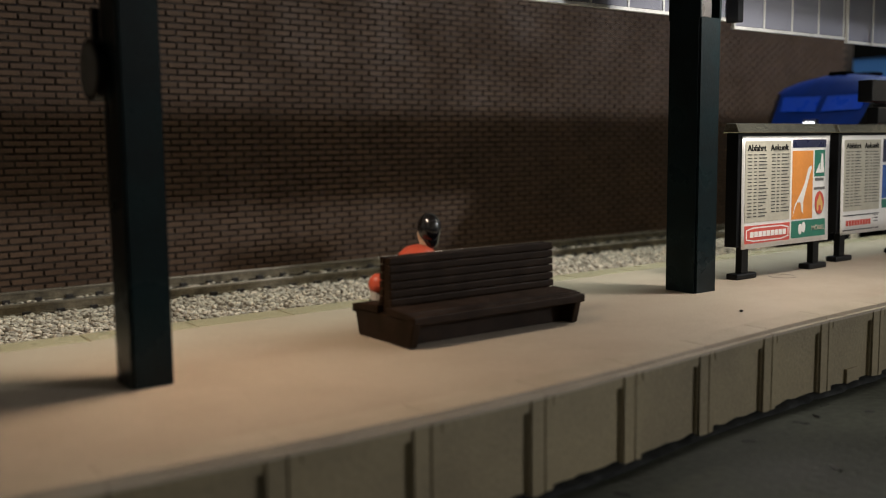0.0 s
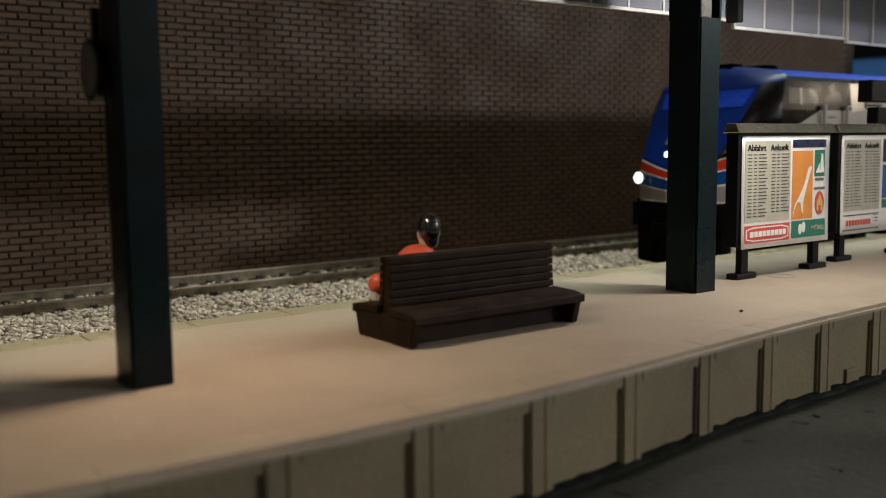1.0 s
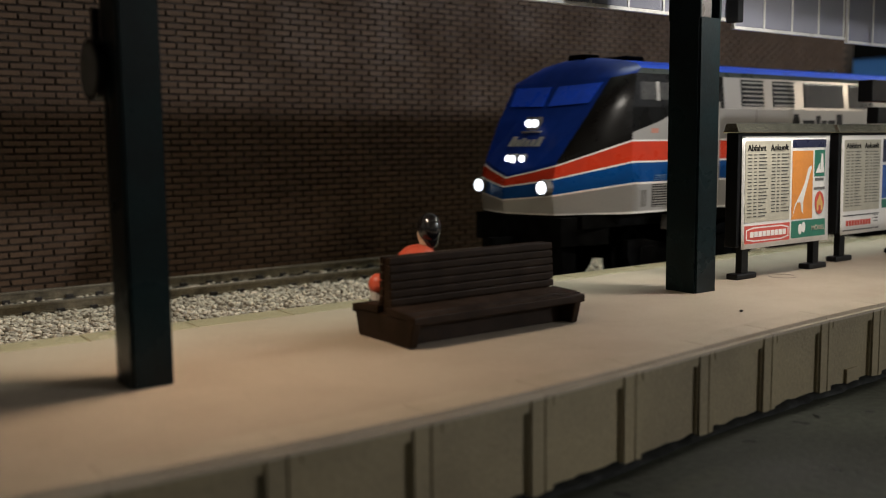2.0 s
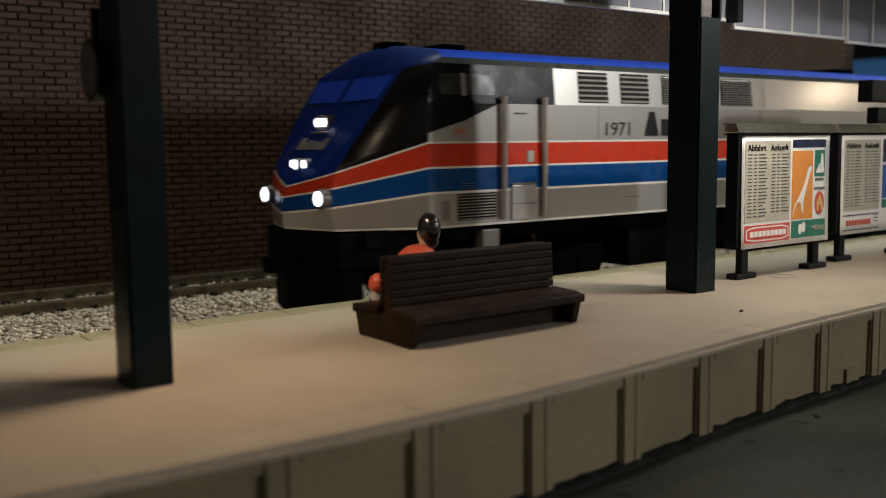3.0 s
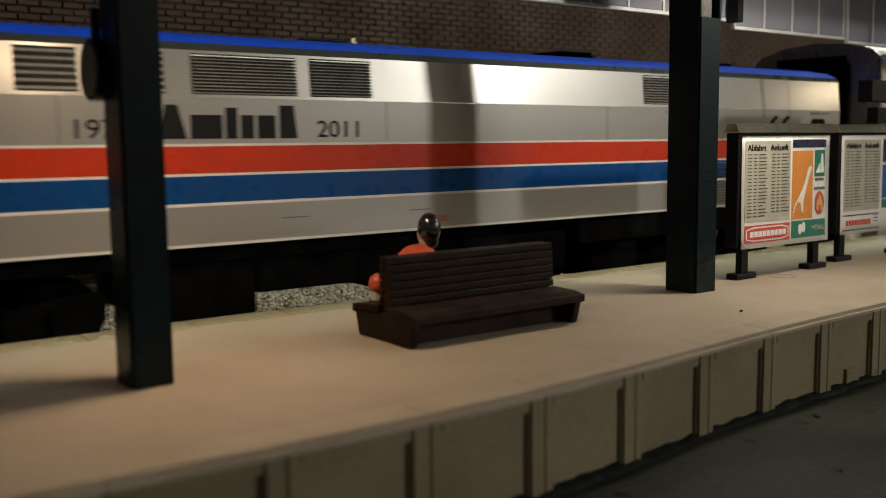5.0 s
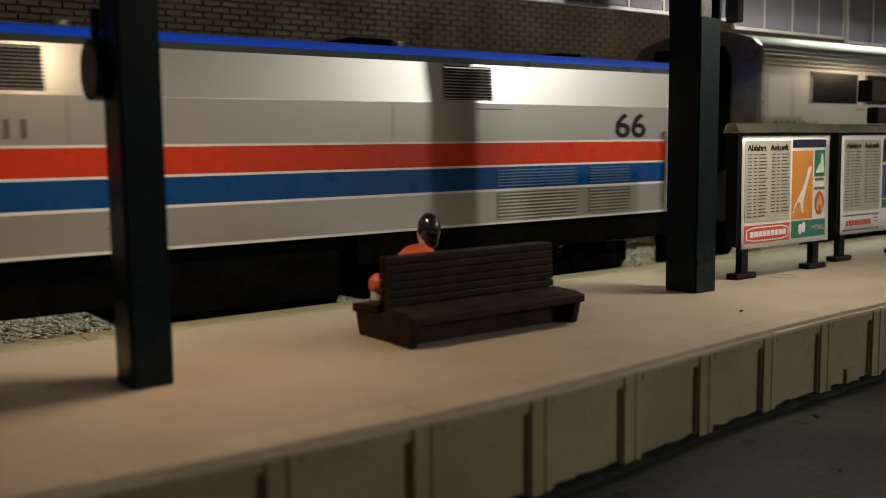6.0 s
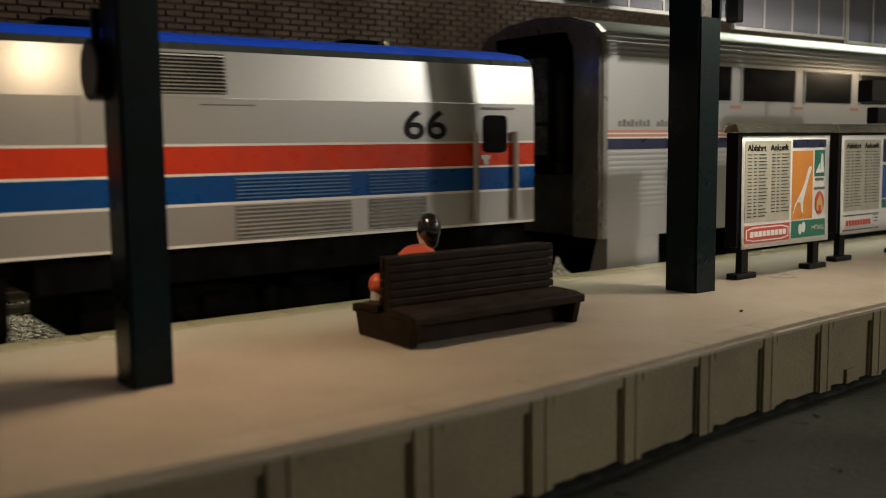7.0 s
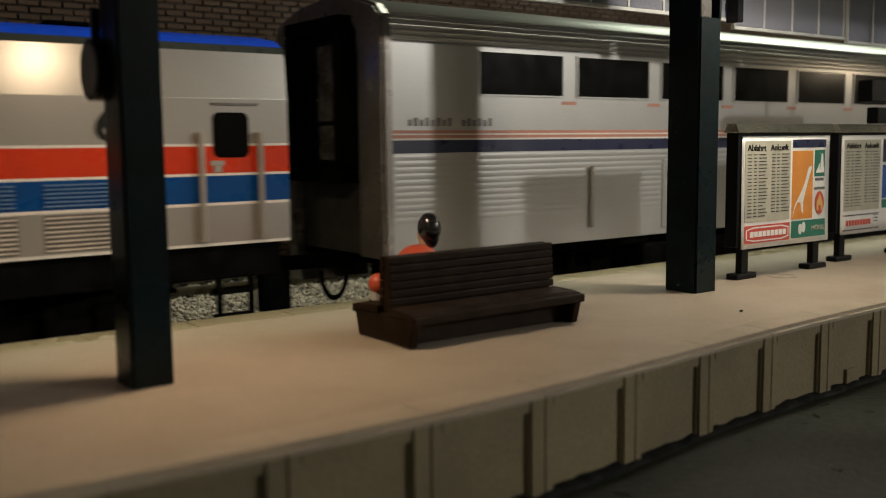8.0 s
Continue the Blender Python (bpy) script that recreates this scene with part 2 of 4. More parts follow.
def setting():
    bm = B()
    box(bm, -700, 1060, -110, 620, -20, -0.4)
    solo("base_board", bm, GROUND, "grey-brown model railway base board", "ground", "structure")
    bm = B()
    n = 180
    rows = []
    for i in range(n + 1):
        x = -300 + 900 * i / n
        rows.append([bm.verts.new((x, -108 + 187 * j / 72, 0.3 * noise.noise((x / 25, j / 8.4, 3.1)) + 0.26 * noise.noise((x / 6, j * 0.4, 1.0)))) for j in range(73)])
    for i in range(n):
        for j in range(72):
            bm.faces.new((rows[i][j], rows[i + 1][j], rows[i + 1][j + 1], rows[i][j + 1])).smooth = True
    solo("street", bm, STREET, "dark uneven street surface beside the platform", "street", "structure")
    # black tar crumbs and seams pressed into the street
    rng = random.Random(5)
    bm = B()
    for _ in range(46):
        x = rng.uniform(62, 170)
        y = rng.uniform(36, edge_y(x) - 1.5)
        a = rng.uniform(-1.2, -0.1)
        p = Vector((x, y, 0))
        w = rng.uniform(0.3, 0.85)
        last = None
        for k in range(6):
            side = Vector((-math.sin(a), math.cos(a), 0)) * w * (1.05 - abs(k - 2.5) / 2.6) * rng.uniform(0.6, 1.3)
            z = 0.12 + 0.3 * noise.noise((p.x / 25, (p.y + 108) / 2.597 / 8.4, 3.1)) + 0.26 * noise.noise((p.x / 6, (p.y + 108) / 2.597 * 0.4, 1.0))
            row = [bm.verts.new(p - side + Vector((0, 0, z - 0.1))), bm.verts.new(p + Vector((0, 0, z + 0.02))), bm.verts.new(p + side + Vector((0, 0, z - 0.1)))]
            if last:
                for q in (0, 1):
                    bm.faces.new((last[q], row[q], row[q + 1], last[q + 1]))
            last = row
            a += rng.uniform(-0.5, 0.5)
            p = p + Vector((math.cos(a), math.sin(a), 0)) * rng.uniform(0.22, 0.5)
    solo("street_tar_crumbs", bm, TAR, "black tar seams and crumbs on the dark street", "street", "stuff")
    # ragged black strip: shadow gap where the platform wall meets the street, put in as shape
    bm = B()
    last = None
    for k in range(640):
        x = -34 + 0.45 * k
        y = edge_y(x)
        out = 0.55 + 0.5 * noise.noise((x / 1.7, 0.0, 4.0)) + 0.25 * noise.noise((x / 0.6, 2.0, 4.0))
        up = 0.42 + 0.35 * noise.noise((x / 2.3, 5.0, 1.0))
        row = [bm.verts.new((x, y - max(0.1, out), -0.25)), bm.verts.new((x, y - max(0.05, out * 0.5), 0.15 + 0.5 * max(0.0, up))), bm.verts.new((x, y + 0.7, 0.25 + max(0.0, up)))]
        if last:
            for q in (0, 1):
                bm.faces.new((last[q], row[q], row[q + 1], last[q + 1])).smooth = True
        last = row
    solo("glue_bead", bm, TAR, "ragged black strip standing for the shadow gap at the platform wall's foot", "street", "stuff")
    # room shell
    for nm, b, lab in (("room_wall_front", (-700, 1060, -740, -720, -720, 760), "plain painted room wall"),
                       ("room_wall_back", (-700, 1060, 620, 640, -720, 760), "plain painted room wall"),
                       ("room_wall_west", (-720, -700, -740, 640, -720, 760), "plain painted room wall"),
                       ("room_wall_east", (1060, 1080, -740, 640, -720, 760), "plain painted room wall"),
                       ("room_ceiling", (-720, 1080, -740, 640, 760, 780), "plain painted room ceiling"),
                       ("room_floor", (-720, 1080, -740, 640, -740, -720), "grey carpeted room floor")):
        bm = B()
        box(bm, *b)
        solo(nm, bm, CARPET if nm == "room_floor" else ROOMPAINT, lab, "room", "structure")
    bm = B()
    box(bm, 430, 434, 60, 420, -0.4, 70.5)
    solo("backdrop", bm, SKY, "plain blue painted sky board", "backdrop", "structure")
    bm = B()
    box(bm, 429.6, 436, 60, 420, 70.55, 104)
    solo("trim_backdrop", bm, BLACK, "plain black strip along the top of the sky board", "trim", "structure")


WALL_Y = 215.0
WALL = (-70.0, 366.0, 118.0)


def brick_wall():
    wall = thing("wall_north", "dark red-brown brick retaining wall behind the tracks", "wall", kind="structure")
    bm = B()
    box(bm, WALL[0], WALL[1], WALL_Y, WALL_Y + 6, -0.4, WALL[2])
    part("backing", bm, MORTAR, wall)
    return wall


def bricks(wall):
    course, pitch, high = 1.46, 4.5, 0.92
    bm = B()
    box(bm, -1.98, 1.98, -0.42, 0.1, -high / 2, high / 2)
    one = mesh("brick", bm, BRICK)
    near, rest_v, rest_f = 0, [], []
    rng = random.Random(2)
    for r in range(int(WALL[2] / course)):
        z = 0.5 + r * course
        off = (r % 2) * pitch / 2
        for k in range(int((WALL[1] - WALL[0]) / pitch) - 1):
            x = WALL[0] + 3 + off + k * pitch
            if 45 < x < 86 and 20 < z < 68 and near < 300:
                ob = new("brick", one)
                ob.parent = wall
                ob.location = (x * U, (WALL_Y + rng.uniform(-0.03, 0.05)) * U, z * U)
                near += 1
                continue
            i = len(rest_v)
            d = WALL_Y - 0.42 + rng.uniform(-0.04, 0.05)
            a, b = x - 1.98, x + 1.98
            c, e = z - high / 2, z + high / 2
            y1 = WALL_Y + 0.1
            rest_v += [(a * U, d * U, c * U), (b * U, d * U, c * U), (b * U, d * U, e * U), (a * U, d * U, e * U),
                       (a * U, y1 * U, c * U), (b * U, y1 * U, c * U), (b * U, y1 * U, e * U), (a * U, y1 * U, e * U)]
            rest_f += [(i, i + 1, i + 2, i + 3), (i, i + 4, i + 5, i + 1), (i + 1, i + 5, i + 6, i + 2), (i + 2, i + 6, i + 7, i + 3), (i + 3, i + 7, i + 4, i)]
    me = bpy.data.meshes.new("brick_courses")
    me.from_pydata(rest_v, [], rest_f)
    me.materials.append(BRICK)
    ob = new("brick_courses", me)
    ob.parent = wall
    tagged(ob, "", "", "", "stuff")


# ---- tracks and ballast ----
def track(centre, label):
    th = thing("railway_track", label, "track", (0, centre, 0), "railway tracks")
    for side in (-8.25, 8.25):
        bm = B()
        box(bm, -300, 520, side - 0.5, side + 0.5, 2.4 + 0.4, RAIL - 0.5, 1)
        box(bm, -300, 520, side - 1.0, side + 1.0, 2.4, 2.8, 1)
        box(bm, -300, 520, side - 0.55, side + 0.55, RAIL - 0.5, RAIL, 0, 0.12)
        part("rail", bm, [RAILM, RUST], th)
    bm = B()
    box(bm, -1.3, 1.3, -15, 15, 0.6, 2.4, 0)
    for s in (-8.25, 8.25):
        for q in (-1.25, 1.25):
            box(bm, -0.7, 0.7, s + q - 0.35, s + q + 0.35, 2.4, 3.1)
    one = mesh("tie", bm, TIE)
    for k in range(100):
        ob = new("tie", one)
        ob.parent = th
        ob.location = ((-190 + 6.1 * k) * U, 0, 0)
    return th


def ballast():
    bm = B()
    nx, ny = 90, 40
    grid = []
    for i in range(nx + 1):
        x = -300 + 820 * i / nx
        col = []
        for j in range(ny + 1):
            y = 121.5 + (214.5 - 121.5) * j / ny
            z = 1.9
            if abs(y - 167.7) < 9:
                z += 0.25
            col.append(bm.verts.new((x, y, z + 0.2 * noise.noise((x / 4, y / 4, 0)))))
        grid.append(col)
    for i in range(nx):
        for j in range(ny):
            bm.faces.new((grid[i][j], grid[i + 1][j], grid[i + 1][j + 1], grid[i][j + 1])).smooth = True
    solo("ballast_bed", bm, GROUND, "grey ballast bed under the tracks", "ballast", "structure")
    rng = random.Random(11)
    shapes = []
    for s in range(6):
        t = bmesh.new()
        bmesh.ops.create_icosphere(t, subdivisions=1, radius=1.0)
        pts = [v.co * (1 + 0.38 * noise.noise(v.co * 1.7 + Vector((s * 7, 0, 0)))) for v in t.verts]
        shapes.append(([p.copy() for p in pts], [[v.index for v in f.verts] for f in t.faces]))
        t.free()
    vs, fs = [], []

    def stone(x, y, z, r):
        pts, faces = rng.choice(shapes)
        m = Euler((rng.uniform(0, 6), rng.uniform(0, 6), rng.uniform(0, 6))).to_matrix()
        k = (r * rng.uniform(0.8, 1.35), r * rng.uniform(0.8, 1.2), r * rng.uniform(0.55, 0.9))
        i = len(vs)
        for p in pts:
            q = m @ p
            vs.append(((x + q.x * k[0]) * U, (y + q.y * k[1]) * U, (z + q.z * k[2]) * U))
        fs.extend([tuple(i + a for a in f) for f in faces])
    for _ in range(25000):
        y = rng.uniform(121.5, 214)
        if rng.random() < 0.5:
            y = rng.uniform(153, 188)
        x = 8 + 330 * rng.random() ** 1.35
        near_rail = min(abs(y - c) for c in (131.85, 148.35, 187.05, 203.55))
        if near_rail < 1.5:
            continue
        z = 2.15 + rng.uniform(-0.1, 0.45)
        if abs(y - 167.7) < 9:
            z += 0.4 * rng.random()
        stone(x, y, z, rng.uniform(0.34, 0.62))
    me = bpy.data.meshes.new("ballast_stones")
    me.from_pydata(vs, [], fs)
    me.materials.append(STONE)
    tagged(new("ballast_stones", me), "pale grey and tan crushed ballast stones", "ballast", "", "stuff")


# ---- platform ----
PITCH_MM = 13.45
FIRST = 59.58
JOINTS = [FIRST + PITCH_MM * k for k in range(-7, 16)]
FAR = 119.4


def platform():
    th = thing("platform", "beige concrete station platform with panelled side wall", "platform", kind="structure")
    bm = B()
    xs = [JOINTS[0] + (JOINTS[-1] - JOINTS[0]) * i / 66 for i in range(67)]
    grid = []
    for x in xs:
        y0, y1 = edge_y(x) + 4.4, FAR - 5.0
        grid.append([bm.verts.new((x, y0 + (y1 - y0) * j / 10, TOP)) for j in range(11)])
    for i in range(66):
        for j in range(10):
            bm.faces.new((grid[i][j], grid[i + 1][j], grid[i + 1][j + 1], grid[i][j + 1]))
    ends = bmesh.ops.extrude_face_region(bm, geom=bm.faces[:])
    bmesh.ops.translate(bm, vec=(0, 0, -9.9), verts=[g for g in ends["geom"] if isinstance(g, bmesh.types.BMVert)])
    bmesh.ops.recalc_face_normals(bm, faces=bm.faces[:])
    part("deck", bm, CONCRETE, th)
    return th


def platform_marks():
    """Scored lines, a drain ring and a crumb on the deck."""
    bm = B()
    for (x0, y0), (x1, y1) in (((160.8, 113.5), (156.9, 101.8)), ((156.9, 101.8), (155.0, 84.0)), ((155.0, 84.0), (153.8, 75.5))):
        d = Vector((x1 - x0, y1 - y0, 0)).normalized()
        q = Vector((-d.y, d.x, 0)) * 0.05
        a, b = Vector((x0, y0, TOP + 0.012)), Vector((x1, y1, TOP + 0.012))
        bm.faces.new([bm.verts.new(p) for p in (a - q, b - q, b + q, a + q)])
    solo("deck_score", bm, SLEEVE, "thin dark scored joints in the platform deck", "joint", "stuff")
    bm = B()
    bmesh.ops.create_cone(bm, cap_ends=False, segments=36, radius1=2.3, radius2=2.18, depth=0.05, matrix=Matrix.Translation((140.7, 94.0, TOP + 0.02)))
    solo("drain_ring", bm, SLEEVE, "faint round drain cover outline in the deck", "drain cover", "structure")
    bm = B()
    ball(bm, (107.4, 77.8, TOP + 0.12), 0.26, 1.5, 0.8, 0.6, 0, 8)
    solo("black_crumb", bm, BLACK, "tiny black crumb lying on the platform", "crumb")


def coping(th):
    """Edge stones on both rims and the panelled bays of the side wall, one by one."""
    gap = 0.05
    for k in range(len(JOINTS) - 1):
        a, b = JOINTS[k], JOINTS[k + 1]
        bm = B()
        sub = [a + gap + (b - a - 2 * gap) * i / 4 for i in range(5)]
        pts = [(x, edge_y(x) - 0.1) for x in sub] + [(x, edge_y(x) + 4.4 - 0.03) for x in sub[::-1]]
        prism(bm, pts, "z", TOP - 0.85, TOP + 0.02)
        bmesh.ops.bevel(bm, geom=[e for e in bm.edges if all(v.co.z > TOP and v.co.y < edge_y(v.co.x) + 1 for v in e.verts)], offset=0.5, segments=4, affect="EDGES")
        part("edge_stone", bm, COPING, th)
        bm = B()
        box(bm, a + gap, b - gap, FAR - 4.92, FAR + 0.05, TOP - 1.6, TOP + 0.03)
        bmesh.ops.bevel(bm, geom=[e for e in bm.edges if all(v.co.z > TOP for v in e.verts)], offset=0.15, segments=1, affect="EDGES")
        part("rear_edge_stone", bm, REARSTONE, th)
        # bay: two posts, a top rail, a sunk panel
        bm = B()

        def strip(x0, x1, z0, z1, d0, d1):
            n = 3
            ptz = [(x0 + (x1 - x0) * i / n, edge_y(x0 + (x1 - x0) * i / n) + d0) for i in range(n + 1)]
            ptz += [(x0 + (x1 - x0) * i / n, edge_y(x0 + (x1 - x0) * i / n) + d1) for i in range(n, -1, -1)]
            prism(bm, ptz, "z", z0, z1)
        strip(a + 0.12, a + 0.95, -0.4, TOP - 0.87, 0.0, 3.0)
        strip(a + 0.95, a + 1.25, -0.4, TOP - 0.87, 0.16, 3.0)
        strip(b - 1.75, b - 0.12, -0.4, TOP - 0.87, 0.0, 3.0)
        strip(b - 2.05, b - 1.75, -0.4, TOP - 0.87, 0.28, 3.0)
        strip(a + 1.25, b - 2.05, TOP - 1.75, TOP - 0.87, 0.05, 3.0)
        strip(a + 1.25, b - 2.05, TOP - 2.05, TOP - 1.75, 0.3, 3.0)
        strip(a + 1.25, b - 2.05, -0.4, TOP - 2.05, 0.62, 3.0)
        strip(a, a + 0.12, -0.4, TOP - 0.87, 0.4, 3.0)
        strip(b - 0.12, b, -0.4, TOP - 0.87, 0.4, 3.0)
        if k == 11:
            strip(a + 5.5, a + 8.6, 0, 2.4, 0.2, 0.7)
        part("wall_bay", bm, FACE, th)
    bm = B()
    box(bm, JOINTS[0], JOINTS[-1], FAR - 1.2, FAR - 0.3, -0.4, TOP - 1.62)
    part("rear_wall", bm, FACE, th)


# ---- platform furniture ----
def pillar(x, y, hx, hy, clock=False):
    th = thing("platform_pillar", "square dark green steel platform pillar" + (" with a small round clock" if clock else ""), "pillar", (x, y, TOP), "platform pillars")
    bm = B()
    box(bm, -hx, hx, -hy, hy, 0, 40.8)
    bmesh.ops.bevel(bm, geom=[e for e in bm.edges if abs(e.verts[0].co.z - e.verts[1].co.z) > 5], offset=0.3, segments=2, affect="EDGES")
    part("shaft", bm, PILLAR, th)
    bm = B()
    box(bm, 0.05 - hx, 0.2, 0.08 - hy, 0.9 - hy, 40.8, 59.5, 0, 0.12)
    part("head_plate", bm, SLEEVE, th, "dull grey pillar head plate")
    bm = B()
    box(bm, 0.02 - hx, 0.35 - hx, 0.02 - hy, hy - 0.02, 40.7, 59.5, 0, 0.1)
    part("head_flange", bm, PILLAR, th)
    bm = B()
    box(bm, hx - 0.5, hx - 0.02, 0.02 - hy, hy - 0.02, 40.7, 59.5, 0, 0.1)
    part("head_flange", bm, PILLAR, th)
    bm = B()
    box(bm, hx - 0.1, hx + 0.12, -0.4, hy - 0.5, 41.5, 56, 0, 0.05)
    part("side_plate", bm, SLEEVE, th, "dull grey side plate")
    if clock:
        bm = B()
        cyl(bm, (-2.3, 3.0, 30.2), "x", 2.9, 1.4, 32)
        box(bm, -2.6, -1.9, 2.6, 3.4, 32, 36, 0, 0.1)
        part("clock_case", bm, BLACK, th)
        bm = B()
        cyl(bm, (-3.02, 3.0, 30.2), "x", 2.45, 0.14, 32)
        part("clock_face", bm, GREY, th, "dull grey clock face")
    return th


def bench():
    th = thing("platform_bench", "dark brown double-sided slatted platform bench", "bench", (72.45, 92.0, TOP))
    w = 12.7
    for q, nm in ((-1, "end_panel"), (1, "end_panel")):
        bm = B()
        prism(bm, [(-5.4, 0), (5.4, 0), (6.3, 3.3), (-6.3, 3.3)], "x", q * (w - 0.2) - 0.55, q * (w - 0.2) + 0.55)
        bmesh.ops.bevel(bm, geom=bm.edges[:], offset=0.15, segments=1, affect="EDGES")
        part(nm, bm, BENCHM, th)
    for s in (-1, 1):
        for k in range(9):
            bm = B()
            y = s * (1.24 + 0.6 * k)
            drop = 0.0 if k < 7 else 0.1 * (k - 6)
            box(bm, -w - 0.5, w + 0.5, y - 0.29, y + 0.29, 3.25 - drop, 4.15 - drop - 0.022 * k, 0, 0.11)
            part("seat_slat", bm, BENCHM, th)
        bm = B()
        box(bm, -w - 0.5, w + 0.5, s * 6.35 - 0.25, s * 6.35 + 0.25, 2.75, 3.75, 0, 0.15)
        part("seat_lip", bm, BENCHM, th)
    for s in (-1, 1):
        for k in range(6):
            bm = B()
            z = 4.25 + k * 0.96
            y = s * (0.95 - 0.055 * k)
            box(bm, -w, w, y - 0.36, y + 0.36, z, z + 0.86, 0, 0.12)
            part("back_slat", bm, BENCHM, th)
    # added dark boards that stand in for the shade under the seat
    for s in (-1, 1):
        bm = B()
        box(bm, -w + 0.4, w - 0.4, s * 3.4 - 0.3, s * 3.4 + 0.3, 0.02, 3.3, 0, 0.08)
        part("base_panel", bm, BENCHM, th)
    bm = B()
    prism(bm, [(-0.75, 3.2), (0.75, 3.2), (0.45, 9.7), (-0.45, 9.7)], "x", -w + 0.2, w - 0.2)
    part("back_core", bm, BENCHM, th)
    return th


def doll():
    bm = B()
    cx, cy = 68.6, 96.2
    ball(bm, (cx + 0.75, cy + 0.2, 22.85), 1.62, 0.9, 1.0, 1.2, 2)
    ball(bm, (cx + 0.85, cy + 0.2, 21.6), 1.2, 0.95, 0.95, 1.2, 2)
    ball(bm, (cx + 0.6, cy + 0.8, 22.1), 1.15, 0.95, 0.9, 1.35, 1)
    cyl(bm, (cx + 0.3, cy + 0.5, 20.5), "z", 0.75, 1.8, 12, mi=1)
    ball(bm, (cx - 0.9, cy + 0.5, 18.4), 3.1, 1.0, 0.75, 0.82, 0)
    ball(bm, (cx - 0.6, cy + 0.8, 15.9), 2.5, 1.0, 0.9, 0.8, 0)
    ball(bm, (cx - 3.6, cy + 1.4, 16.0), 2.4, 1.1, 0.55, 0.42, 0)
    ball(bm, (cx - 6.3, cy + 1.2, 16.35), 1.3, 0.95, 0.9, 1.05, 0)
    cyl(bm, (cx - 6.6, cy + 1.2, 14.8), "z", 0.7, 1.6, 10, mi=3)
    ball(bm, (cx + 2.3, cy + 0.2, 19.3), 0.7, 1.0, 1, 0.7, 1)
    cyl(bm, (cx - 6.7, cy + 1.2, 14.15), "z", 0.85, 0.7, 10, mi=2)
    solo("seated_doll", bm, [DOLLRED, DOLLSKIN, DOLLHAIR, DOLLWHITE], "painted miniature doll in orange sitting on the bench", "doll")


